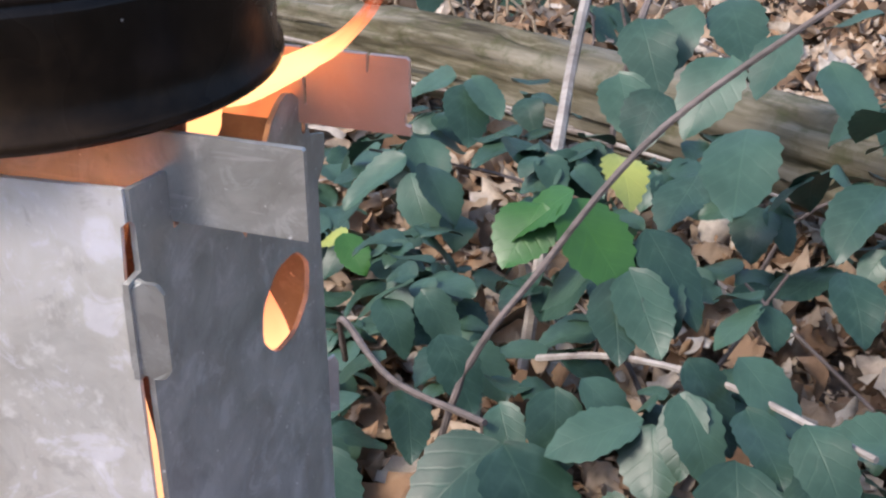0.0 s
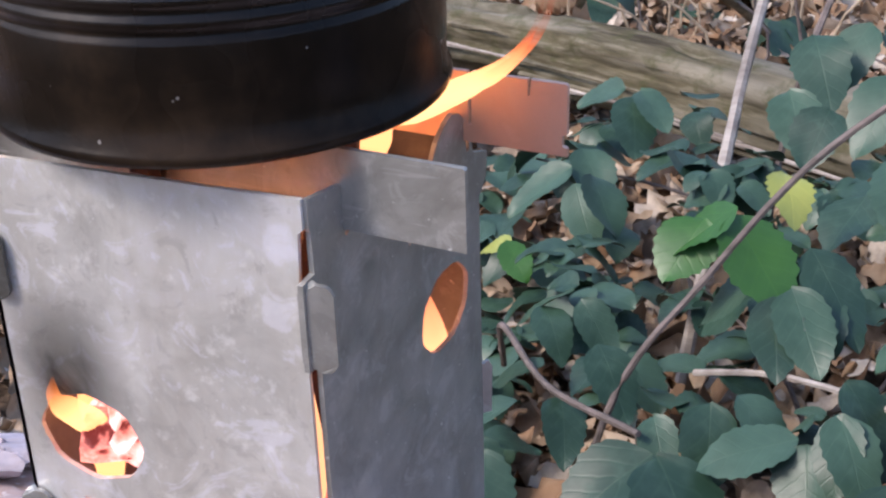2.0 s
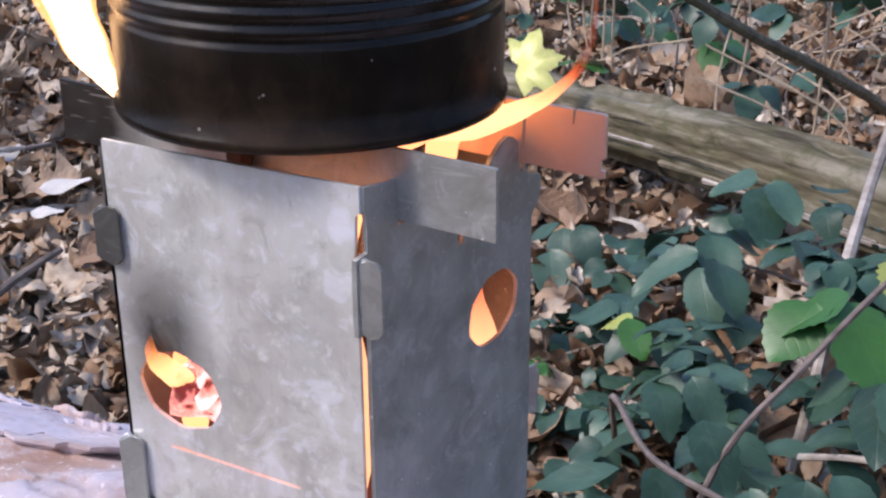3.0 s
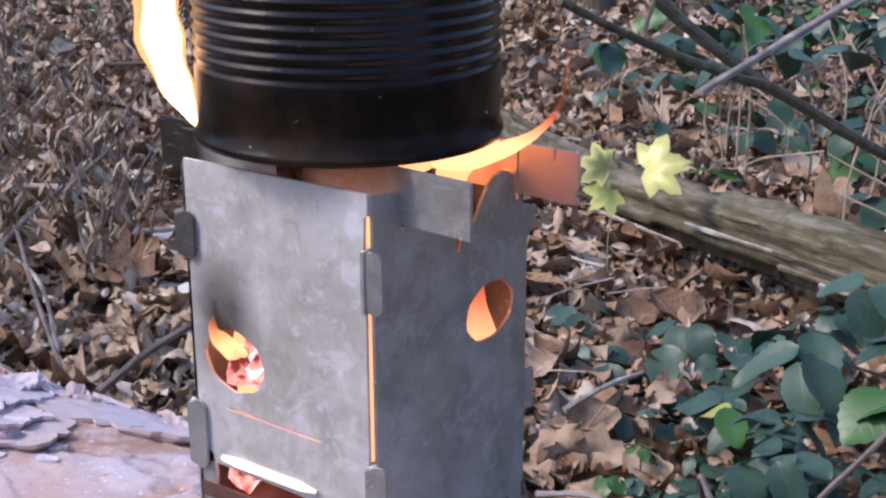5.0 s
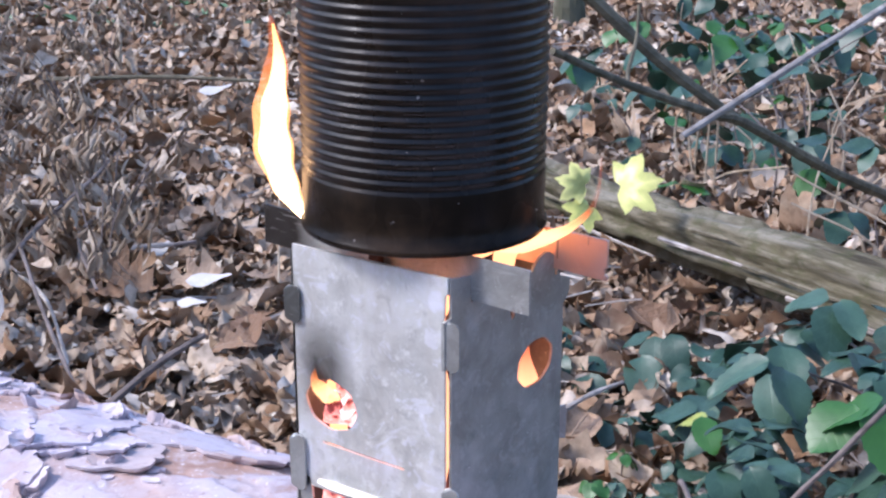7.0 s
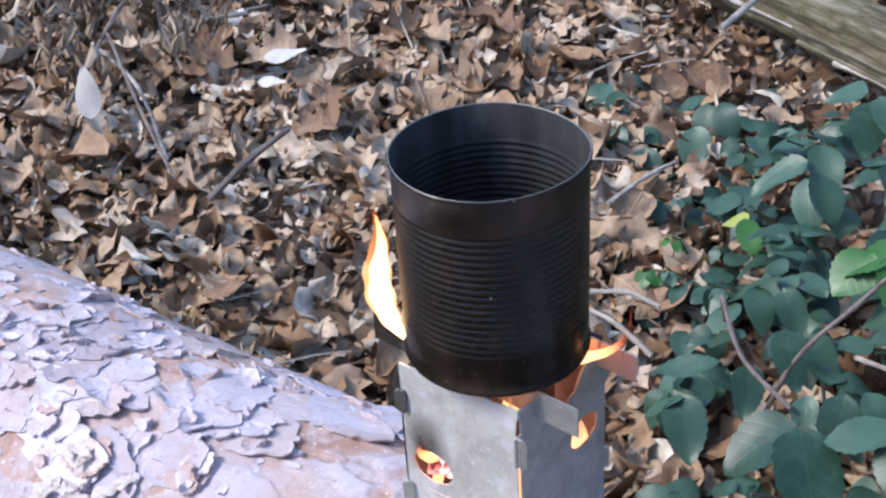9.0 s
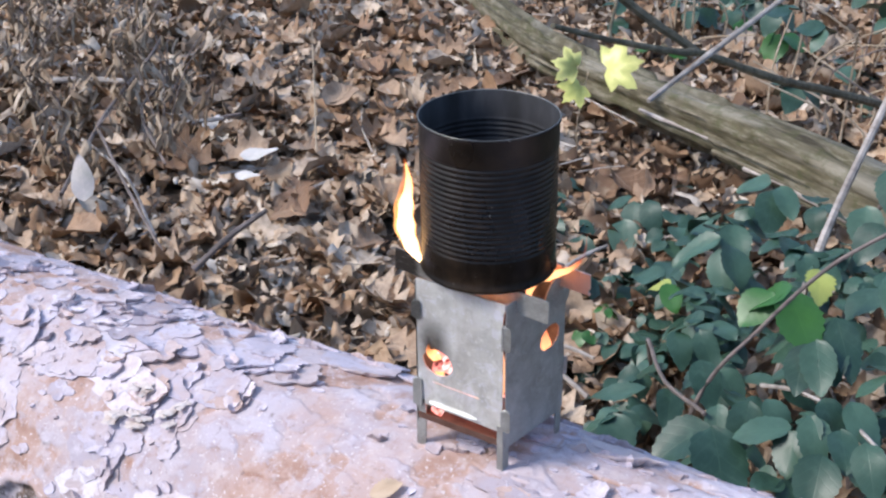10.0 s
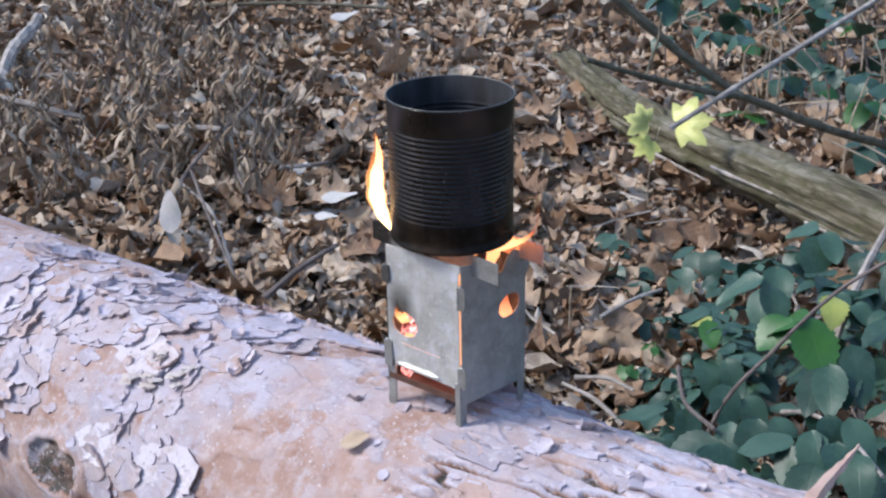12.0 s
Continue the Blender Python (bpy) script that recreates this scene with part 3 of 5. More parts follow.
def bark_sheet(u, a, size, stretch, seed, lifted, n=52):
    """One thin ragged sheet of bark that follows the log; its outer edge stands off on one side."""
    rnd = random.Random(seed)
    rings = (1.0, 0.9, 0.6, 0.25)
    turn, lift_at = rnd.uniform(0, 6.28), rnd.uniform(-1.2, 2.6)
    th = np.arange(n) * 2 * np.pi / n
    ring = np.stack([np.cos(th) * 1.3, np.sin(th) * 1.3, np.full(n, seed * 3.7)], -1)
    r = 0.42 + 0.8 * fractal(ring, 2, 8) + 0.5 * (fractal(ring * 2.6, 3, 9, 0.7) - 0.5)
    r *= 1 + 0.03 * np.array([rnd.uniform(-1, 1) for _ in range(n)])
    r = size * np.clip(r, 0.25, 1.6)
    du, dv = r * np.cos(th + turn) * stretch, r * np.sin(th + turn) / stretch ** 0.6
    up = np.clip(np.cos(th + turn - lift_at), 0, 1) ** 1.2 * lifted * (0.5 + fractal(ring * 2, 2, 14)) + 0.0004
    pu = np.concatenate([u + du * f for f in rings] + [[u]])
    pa = np.concatenate([a + dv * f / LOG_R for f in rings] + [[a]])
    # the sheet bridges the fine relief, so it rests on a mean of it and its middle
    h = log_surface(pu, pa)[0]
    h = 0.55 * h + 0.45 * np.max(h[-n // 2:]) + 0.0006
    h = h + np.concatenate([up * f ** 3 for f in rings] + [[0.0]])
    q = LOG_R + h - 0.012 * np.clip(pu - 0.2, 0, 2)
    top = np.stack([pu, q * np.cos(pa), q * np.sin(pa)], -1)
    low = np.stack([u + du * 0.985, (q[:n] - 0.0018) * np.cos(a + dv * 0.985 / LOG_R), (q[:n] - 0.0018) * np.sin(a + dv * 0.985 / LOG_R)], -1)
    under = np.stack([u + du * 0.8, (q[:n] - 0.0018 - up) * np.cos(a + dv * 0.8 / LOG_R), (q[:n] - 0.0018 - up) * np.sin(a + dv * 0.8 / LOG_R)], -1)
    verts = np.concatenate([top, low, under])
    faces, c, b, e = [], len(rings) * n, len(top), len(top) + n
    for k in range(n):
        m = (k + 1) % n
        for g in range(len(rings) - 1):
            faces.append((g * n + k, g * n + m, g * n + n + m, g * n + n + k))
        faces += [((len(rings) - 1) * n + k, (len(rings) - 1) * n + m, c), (b + k, b + m, m, k), (e + k, e + m, b + m, b + k)]
    return verts, faces


def build_log():
    log = thing("fallen_pine_log", "fallen pine log with flaking grey-pink bark, carrying the stove", "log", LOG)
    nu, nv = 840, 370
    uu = np.concatenate([np.linspace(-5.2, -0.75, 120, endpoint=False), np.linspace(-0.75, 0.4, nu - 190, endpoint=False), np.linspace(0.4, 1.7, 70)])
    # the visible upper front gets the finer mesh
    k = np.linspace(0, 1, nv, endpoint=False)
    aa = 2 * np.pi * k - 0.68 * np.sin(2 * np.pi * k - math.radians(112))
    gu, ga = np.meshgrid(uu, aa, indexing="ij")
    h, layer = log_surface(gu, ga)
    r = LOG_R + h - 0.012 * np.clip(gu - 0.2, 0, 2)
    v = np.stack([gu, r * np.cos(ga), r * np.sin(ga)], -1).reshape(-1, 3)
    i, j = np.meshgrid(np.arange(nu - 1), np.arange(nv), indexing="ij")
    jn = (j + 1) % nv
    f = np.stack([i * nv + j, i * nv + jn, (i + 1) * nv + jn, (i + 1) * nv + j], -1).reshape(-1, 4)
    me = raw_mesh("trunk", v.tolist(), f.tolist())
    me.attributes.new("layer", "FLOAT", "POINT").data.foreach_set("value", layer.reshape(-1).astype(np.float32))
    shared("trunk", me, BARK, log, smooth=True)
    # loose ragged sheets of bark: the larger ones singly
    rnd = random.Random(4)
    made = 0
    while made < 296:
        u, a = rnd.uniform(-0.62, 0.26), math.radians(45 + 133 * rnd.random() ** 0.8)
        if bare_patch(u, a) > rnd.uniform(0.15, 0.8) or (u > 0.02 and rnd.random() < 0.5):
            continue
        right = u > 0.0
        size = rnd.choice((0.008, 0.013, 0.018, 0.026, 0.038)) * rnd.uniform(0.8, 1.2) * (0.6 if right else 1.0)
        verts, faces = bark_sheet(u, a, size, rnd.uniform(1.3, 1.9) if right else rnd.uniform(0.85, 1.5), made, rnd.choice((0.002, 0.0038, 0.0062)))
        shared("bark_sheet", raw_mesh("bark_sheet", verts.tolist(), faces), FLAKE, log, "thin grey-lilac sheet with a lifted edge" if made == 0 else "")
        made += 1
    # small flakes between them
    verts, faces = [], []
    for s in range(430):
        u, a = rnd.uniform(-0.7, 0.3), math.radians(rnd.uniform(42, 180))
        if bare_patch(u, a) > rnd.uniform(0.3, 1.3):
            continue
        w, g = bark_sheet(u, a, rnd.uniform(0.0025, 0.007), rnd.uniform(0.8, 2.0), 1000 + s, rnd.choice((0.0006, 0.0018)), 18)
        b = len(verts)
        verts += w.tolist()
        faces += [tuple(b + q for q in face) for face in g]
    tagged(shared("bark_crumb", raw_mesh("bark_crumb", verts, faces), FLAKE, log), "small loose bark flakes", kind="stuff")
    # pale lumps of dried resin, and a curl of tan bark
    for k in range(16):
        bm = bmesh.new()
        bmesh.ops.create_icosphere(bm, subdivisions=2, radius=0.0065)
        for w in bm.verts:
            w.co *= 0.75 + 0.95 * noise.noise(w.co * 330 + Vector((k, 3, 1)))
        u, a = rnd.uniform(-0.315, -0.25), math.radians(rnd.uniform(114, 129))
        bmesh.ops.scale(bm, vec=(rnd.uniform(0.6, 1.8), rnd.uniform(0.6, 1.5), rnd.uniform(0.15, 0.3)), verts=bm.verts)
        ob = part("resin_lump", bm, RESIN, log, "pale crumbled resin" if k == 0 else "")
        ob.matrix_local = Matrix.Translation((u, (LOG_R + 0.001) * math.cos(a), (LOG_R + 0.001) * math.sin(a)))
    shard = [LOG.inverted() @ Vector(q) for q in ((0.33, -0.03, 0.0), (0.329, -0.009, 0.016), (0.331, 0.022, 0.024), (0.335, 0.05, 0.034))]
    bm = limb(shard, 0.0085, 0.001, 5, 5, 0.35, 3)
    part("splinter", bm, HEARTWOOD, log, "torn pinkish splinter of bare wood")
    return log


# ---- the flat-pack stove ----
HALF = 0.0387
SPLAY = 4.7


def build_stove():
    stove = thing("wood_burning_stove", "flat-pack sheet-steel wood stove, alight, standing on the log", "camping stove", Matrix())
    base, top = 0.0185, 0.126
    # front panel: round stoke hole, a narrow slot, a lip rolled out at its foot
    hole = oval(-0.0205, 0.0588, 0.0132, 0.0112, -0.25, 28, 0.05)
    slot = [(-0.0256, 0.0402), (0.0169, 0.0394), (0.0169, 0.0403), (-0.0256, 0.0412)]
    edge = [(-HALF - 0.001, base), (HALF - 0.0016, base - 0.002), (HALF - 0.0022, 0.03), (HALF - 0.0021, 0.0895), (HALF - 0.0026, 0.1075), (HALF - 0.002, 0.1185), (HALF - 0.0009, 0.1195), (HALF - 0.0009, top), (-HALF, top), (-HALF - 0.0012, 0.1)]
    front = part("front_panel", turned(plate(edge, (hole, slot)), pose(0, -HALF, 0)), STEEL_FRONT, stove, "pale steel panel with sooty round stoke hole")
    lip = plate([(-0.0272, 0.001), (-0.02, 0), (0.01, 0), (0.016, 0.001), (0.016, 0.0022), (0.008, 0.0034), (-0.018, 0.0036), (-0.0272, 0.0028)], (), 0.0008)
    part("vent_lip", turned(lip, pose(0, -HALF - 0.0032, 0.0212, -36)), BRIGHT, front, "bright bent lip")
    # side panel: high oval hole, slots for the cross bars, a tongue between them
    hole = oval(0.019, 0.0733, 0.0125, 0.0101, 0.12, 28, 0.04)
    edge = [(-HALF + 0.0006, 0.002), (0.03, -0.001), (0.0385, 0.002), (0.0388, 0.03), (0.0388, 0.094), (0.0432, 0.0982), (0.0437, 0.1045), (0.036, 0.107), (0.0346, 0.1112), (0.0338, 0.1115), (0.0337, 0.1085), (0.0321, 0.1085), (0.0318, 0.1168), (0.0285, 0.1196), (0.0255, 0.1205), (0.0218, 0.1195), (0.0172, 0.1165), (0.0135, 0.1115), (0.0109, 0.1062), (0.0048, 0.1055), (0.0036, 0.0985), (0.0025, 0.0973), (0.0013, 0.099), (0.0, 0.1062), (-0.02, 0.1138), (-0.0222, 0.1138), (-0.0225, 0.1123), (-0.0246, 0.1123), (-0.0249, 0.1238), (-HALF + 0.0008, 0.1258), (-HALF + 0.0008, 0.1195), (-HALF + 0.0015, 0.1185), (-HALF + 0.0015, 0.1095), (-HALF - 0.003, 0.109), (-HALF - 0.003, 0.0893), (-HALF + 0.0015, 0.0888), (-HALF + 0.0015, 0.03)]
    side = pose(HALF, -HALF, 0, 0, 0, 90 - SPLAY) @ pose(HALF, 0, 0)
    right = part("side_panel", turned(plate(edge, (hole,)), side), STEEL_SHADED, stove, "steel panel with oval air hole, toned darker as its shaded side")
    edge = [(-HALF, 0.002), (HALF, 0.002), (HALF + 0.008, 0.03), (HALF + 0.009, 0.1), (HALF, 0.118), (0.02, 0.11), (-0.02, 0.112), (-HALF, 0.124)]
    left = part("side_panel", turned(plate(edge, (oval(-0.01, 0.065, 0.012, 0.009),)), pose(-HALF, 0, 0, 0, 0, 90)), STEEL_SOOTY, stove)
    part("back_panel", turned(plate([(-HALF, 0.004), (0.0425, 0.004), (0.0425, top), (-HALF, top)], ()), pose(0, HALF, 0)), STEEL_SOOTY, stove)
    # hooked tabs of the side panels, folded over the front panel
    for x, z0, z1, turn in ((HALF, 0.0892, 0.109, 1), (HALF, 0.0195, 0.0385, 1), (-HALF - 0.001, 0.0925, 0.1085, -1), (-HALF - 0.001, 0.0155, 0.041, -1)):
        def fold(c):
            return Vector((c.x, c.y - 0.001 + 0.0016 * math.exp(-((c.x + 0.0016) / 0.0012) ** 2) + 0.15 * c.x, c.z))
        xs = [-0.0036 + 0.00074 * k for k in range(11)]
        r = [0.0022, 0.0009, 0.0002] + [0.0] * 5 + [0.0002, 0.0009, 0.0022]
        tab = plate([(x0, z0 + q) for x0, q in zip(xs, r)] + [(x0, z1 - q) for x0, q in zip(xs[::-1], r)], (), 0.001, fold)
        part("tab", turned(tab, pose(x + (0.0018 if turn > 0 else 0.0014), -HALF - 0.0012, 0)), STEEL_SHADED if turn > 0 or z0 < 0.05 else STEEL_SOOTY, right if turn > 0 else left)
    part("tab", turned(plate([(-0.004, 0.03), (-0.001, 0.03), (-0.0006, 0.044), (-0.0015, 0.046), (-0.004, 0.045)]), pose(HALF + 0.0085, 0.042, 0, 0, 0, 40)), STEEL_SHADED, right)
    # base tray and feet
    tray = plate([(-HALF, 0), (HALF, 0), (HALF, 0.0055), (-HALF, 0.0055)], (), 0.001)
    bm = bmesh.new()
    bmesh.ops.create_cube(bm, size=1, matrix=Matrix.Translation((0, 0, 0.0045)) @ Matrix.Diagonal((2 * HALF - 0.003, 2 * HALF - 0.003, 0.001, 1)))
    floor_plate = part("tray", bm, RUST, stove)
    part("tray_front", turned(tray, pose(0, -HALF - 0.0006, 0.0042)), RUST, floor_plate, "heat-browned tray edge")
    for x, y, z in ((-HALF, -HALF, -0.03), (HALF, -HALF, -0.032), (0.0442, 0.032, -0.022), (-HALF, 0.0365, -0.022)):
        foot = plate([(-0.0022, z + 0.003), (-0.0008, z), (0.0058, z), (0.0068, 0.012), (0.0056, 0.022), (-0.0022, 0.022)], (), 0.0012)
        foot = turned(foot, pose(x, y, 0, 0, 0, 90 if x > 0 else 0))
        if x == HALF:
            other = plate([(HALF - 0.0058, z + 0.004), (HALF - 0.0044, z), (HALF - 0.0002, z), (HALF - 0.0002, 0.022), (HALF - 0.0058, 0.022)], (), 0.0012)
            flange = bpy.data.meshes.new("flange")
            turned(other, pose(0, y - 0.0012, 0)).to_mesh(flange)
            other.free()
            foot.from_mesh(flange)
        part("foot", foot, STEEL_SHADED, stove)
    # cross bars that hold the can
    for y, mat_, label in ((-0.022, STEEL_BAR, "scratched steel cross bar"), (0.0343, STEEL_FIRELIT, "copper-tinted cross bar with orange firelight put into its colour")):
        reach = 0.0674 if y < 0 else 0.0705
        z0, z1 = (0.1138, 0.1316) if y < 0 else (0.1118, 0.1292)
        marks = [(reach, z1 - 0.0004), (reach - 0.0004, z1)]
        if y > 0:
            marks = [(reach, z0 + 0.002), (reach - 0.0012, z0 + 0.0024), (reach - 0.0012, z0 + 0.005), (reach, z0 + 0.0054), (reach, z1 - 0.0006), (reach - 0.0006, z1), (reach - 0.0088, z1), (reach - 0.0091, z1 - 0.004), (reach - 0.0096, z1 - 0.004), (reach - 0.0096, z1), (reach - 0.0236, z1), (reach - 0.0239, z1 - 0.013), (reach - 0.0246, z1 - 0.013), (reach - 0.0246, z1)]
        bar = plate([(-0.074, z0 + 0.0008), (reach, z0), *marks, (-0.0736, z1)], (), 0.0013)
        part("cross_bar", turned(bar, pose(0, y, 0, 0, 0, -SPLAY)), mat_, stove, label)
    return stove


# ---- the can on top ----
def build_can():
    zb, h, r = 0.1331, 0.1174, 0.0495
    outer = [(0, zb + 0.0035), (r - 0.006, zb + 0.0035), (r - 0.003, zb + 0.003), (r - 0.0015, zb + 0.0002), (r + 0.0006, zb), (r + 0.0011, zb + 0.0012), (r + 0.0009, zb + 0.0026), (r - 0.0002, zb + 0.0032), (r, zb + 0.012)]
    ribs, z0, z1 = 18, zb + 0.0235, zb + 0.0968
    for k in range(ribs * 6 + 1):
        outer.append((r - 0.0005 + 0.0005 * math.cos(2 * math.pi * k / 6), z0 + (z1 - z0) * k / (ribs * 6)))
    outer += [(r, zb + h - 0.003), (r + 0.0008, zb + h - 0.0022), (r + 0.0011, zb + h - 0.001), (r + 0.0006, zb + h), (r - 0.0002, zb + h - 0.0004)]
    inner = [(q - 0.0007, z) for q, z in outer[::-1] if zb + 0.0045 < z < zb + h - 0.0035 and q > 0.02]
    outer += inner + [(r - 0.003, zb + 0.0055), (0, zb + 0.005)]
    can = thing("tin_can", "soot-blackened ribbed tin can used as a cooking pot", "can", pose(0, 0, 0))
    v, f = lathe(outer, 112)
    v = [(x + 0.0007 * math.sin(3 * math.atan2(y, x)) * (z - zb) / h, y + 0.0006 * math.cos(2 * math.atan2(y, x)) * (z - zb) / h, z) for x, y, z in v]
    me = raw_mesh("body", v, f)
    me.materials.append(SOOT)
    me.materials.append(SOOT_INSIDE)
    within = len(outer) - len(inner) - 3
    me.polygons.foreach_set("material_index", [1 if k // 112 >= within else 0 for k in range(len(me.polygons))])
    body = shared("body", me, None, can, smooth=True)
    ring = [(r - 0.0002, zb + h - 0.0003), (r + 0.0002, zb + h + 0.0002), (r + 0.0005, zb + h + 0.0001), (r + 0.0007, zb + h - 0.0003)]
    v, f = lathe(ring, 112)
    v = [(x + 0.0007 * math.sin(3 * math.atan2(y, x)), y + 0.0006 * math.cos(2 * math.atan2(y, x)), z) for x, y, z in v]
    shared("rim", raw_mesh("rim", v, f), STEEL_RIM, body, "worn bare metal rim", smooth=True)
    return can


# ---- fire ----
def tongue(points, widths, flat=0.55, seed=0):
    """One tongue of flame round a rising curve."""
    path = smooth_path(points, 7)
    bm = bmesh.new()
    rings = []
    for k, q in enumerate(path):
        t = k / (len(path) - 1) * (len(widths) - 1)
        i = min(int(t), len(widths) - 2)
        w = widths[i] + (widths[i + 1] - widths[i]) * (t - i)
        w *= 1 + 0.08 * math.sin(k * 0.9 + seed)
        ahead = (path[min(k + 1, len(path) - 1)] - path[max(k - 1, 0)]).normalized()
        side = ahead.cross(Vector((0.63, -0.77, 0.0))).normalized()
        up = side.cross(ahead)
        rings.append([bm.verts.new(q + w * (math.cos(2 * math.pi * j / 12) * side + flat * math.sin(2 * math.pi * j / 12) * up)) for j in range(12)])
    for a, b in zip(rings, rings[1:]):
        for j in range(12):
            bm.faces.new((a[j], a[(j + 1) % 12], b[(j + 1) % 12], b[j]))
    bm.faces.new(rings[0][::-1])
    bm.faces.new(rings[-1])
    return bm


def build_fire():
    fire = thing("fire", "bright orange flames and glowing charcoal inside the stove", "fire", pose(0, 0, 0.004))
    def lick(name, base, points, widths, material, flat=0.55, seed=0):
        bm = tongue([Vector(p) - Vector(base) for p in points], widths, flat, seed)
        ob = part(name, bm, material, fire, smooth=True)
        ob.location = Vector(base) - Vector((0, 0, 0.004))
    rise = [(-0.041, -0.027, 0.134), (-0.0465, -0.0315, 0.146), (-0.05, -0.034, 0.163), (-0.0495, -0.034, 0.181), (-0.0475, -0.0325, 0.198), (-0.049, -0.0335, 0.214)]
    lick("flame", (-0.047, -0.024, 0.132), rise, [0.0016, 0.0046, 0.0062, 0.005, 0.0024, 0.0004], FLAME_CORE, 0.5, 1)
    lick("flame", (-0.047, -0.024, 0.132), [Vector(q) + Vector((-0.0006, -0.0006, 0.003)) for q in rise], [0.002, 0.0058, 0.008, 0.0068, 0.0038, 0.0006], FLAME_VEIL, 0.5, 3)
    # the tongue that licks out of the stoke hole
    lick("flame", (-0.028, -0.036, 0.055), [(-0.024, -0.031, 0.056), (-0.0265, -0.036, 0.0625), (-0.0275, -0.0405, 0.069), (-0.0265, -0.0412, 0.075)], [0.003, 0.0036, 0.0018, 0.0003], FLAME_HOLE, 0.6, 5)
    # fire pressed flat under the can
    for k, (x, y) in enumerate(((-0.02, -0.006), (0.002, 0.008), (0.016, -0.014), (0.02, 0.022))):
        lick("flame", (x, y, 0.1), [(x, y, 0.1), (x + 0.003, y + 0.002, 0.114), (x + 0.008, y + 0.006, 0.1235), (x + 0.02, y + 0.01, 0.1275)], [0.004, 0.006, 0.005, 0.001], FLAME_IN, 0.8, 6 + k)
    lick("flame", (0.04, 0.012, 0.127), [(0.012, 0.002, 0.1262), (0.04, 0.012, 0.1275), (0.054, 0.019, 0.1325), (0.063, 0.0235, 0.141), (0.067, 0.026, 0.154)], [0.0042, 0.0044, 0.002, 0.0007, 0.0002], FLAME_LOW, 0.8, 2)
    lick("flame", (0.04, 0.012, 0.127), [(0.03, 0.004, 0.127), (0.05, 0.014, 0.1305), (0.061, 0.019, 0.137), (0.068, 0.022, 0.148), (0.069, 0.023, 0.165)], [0.002, 0.0018, 0.0013, 0.0008, 0.0002], FLAME_LOW, 0.8, 4)
    for k, (x, y, w, top) in enumerate(((-0.03, -0.026, 0.006, 0.07), (0.012, 0.02, 0.009, 0.1), (-0.012, 0.026, 0.008, 0.12), (0.034, 0.0255, 0.012, 0.085), (0.024, -0.024, 0.006, 0.118))):
        lick("flame", (x, y, 0.03), [(x, y, 0.03), (x + 0.003, y, 0.03 + 0.3 * (top - 0.03)), (x - 0.002, y + 0.002, 0.03 + 0.65 * (top - 0.03)), (x, y, top)], [w * 0.5, w * 0.62, w * 0.4, 0.0006], FLAME_SIDE if k == 3 else FLAME_SLIT if x > 0.02 else FLAME_IN, 0.8, k)
    rnd = random.Random(3)
    for k in range(16):
        bm = bmesh.new()
        bmesh.ops.create_icosphere(bm, subdivisions=2, radius=0.009)
        for v in bm.verts:
            v.co *= 0.75 + 0.5 * noise.noise(v.co * 160 + Vector((k, 0, 0)))
            v.co.x *= 1.3
        ob = part("ember", bm, EMBER, fire)
        ob.matrix_local = pose(rnd.uniform(-0.028, 0.028), rnd.uniform(-0.03, 0.026), 0.008 + 0.0025 * k, rnd.uniform(0, 90), rnd.uniform(0, 90), rnd.uniform(0, 360))
    for x, y, z, turn in ((-0.016, -0.027, 0.051, 20), (-0.024, -0.022, 0.057, -35), (0.0, -0.02, 0.05, 60), (0.008, 0.012, 0.052, 10)):
        ob = part("firewood", limb([(-0.013, 0, -0.003), (0, 0.001, 0), (0.013, 0, 0.004)], 0.0062, 0.0055, 7, 4, 0.35, int(turn) + 50), EMBER, fire, "split stick glowing pink")
        ob.matrix_local = pose(x, y, z - 0.004, 15, 25, turn)
    part("firewood", limb([(0.006, -0.004, 0.026), (0.016, 0.001, 0.07), (0.024, 0.006, 0.12)], 0.0075, 0.0062, 8, 5, 0.25, 61), CHAR, fire, "thick charred stick")
    for k in range(4):
        x, y = rnd.uniform(-0.02, 0.02), rnd.uniform(-0.02, 0.02)
        part("firewood", limb([(x, y, 0.01), (x + rnd.uniform(-0.01, 0.01), y + rnd.uniform(-0.01, 0.01), 0.128)], 0.0045, 0.0035, 6, 4, 0.3, k), CHAR, fire, "charred stick")
    return fire


# ---- brambles ----
def leaf_mesh(name, length, material, seed, wide=0.36, teeth=0.05, droop=0.25, fold=0.18):
    rnd = random.Random(seed)
    n = 17
    verts, faces = [], []
    for k in range(n):
        t = k / (n - 1)
        w = wide * length * 2.5 * t ** 0.55 * (1 - t) ** 0.82 if 0 < t < 1 else 0.0006
        w *= 1 + teeth * (1 if k % 2 else -1) if k > 1 else 1
        z = -droop * length * t * t + 0.03 * length * math.sin(5 * t + seed)
        wave = 0.05 * length * math.sin(7 * t + seed * 2)
        x = t * length
        for y in (-w, -0.5 * w, 0, 0.5 * w, w):
            edge = abs(y) / max(w, 1e-6)
            verts.append((x + (0.012 * length if k % 2 and edge == 1 else 0), y * (1 + 0.05 * rnd.random()), z + fold * abs(y) + (wave * edge * (1 if y > 0 else -0.6)) - 0.1 * abs(y) * edge))
    for k in range(n - 1):
        for j in range(4):
            a = 5 * k + j
            faces.append((a, a + 5, a + 6, a + 1))
    me = raw_mesh(name, verts, faces)
    me.materials.append(material)
    me.polygons.foreach_set("use_smooth", [True] * len(me.polygons))
    return me


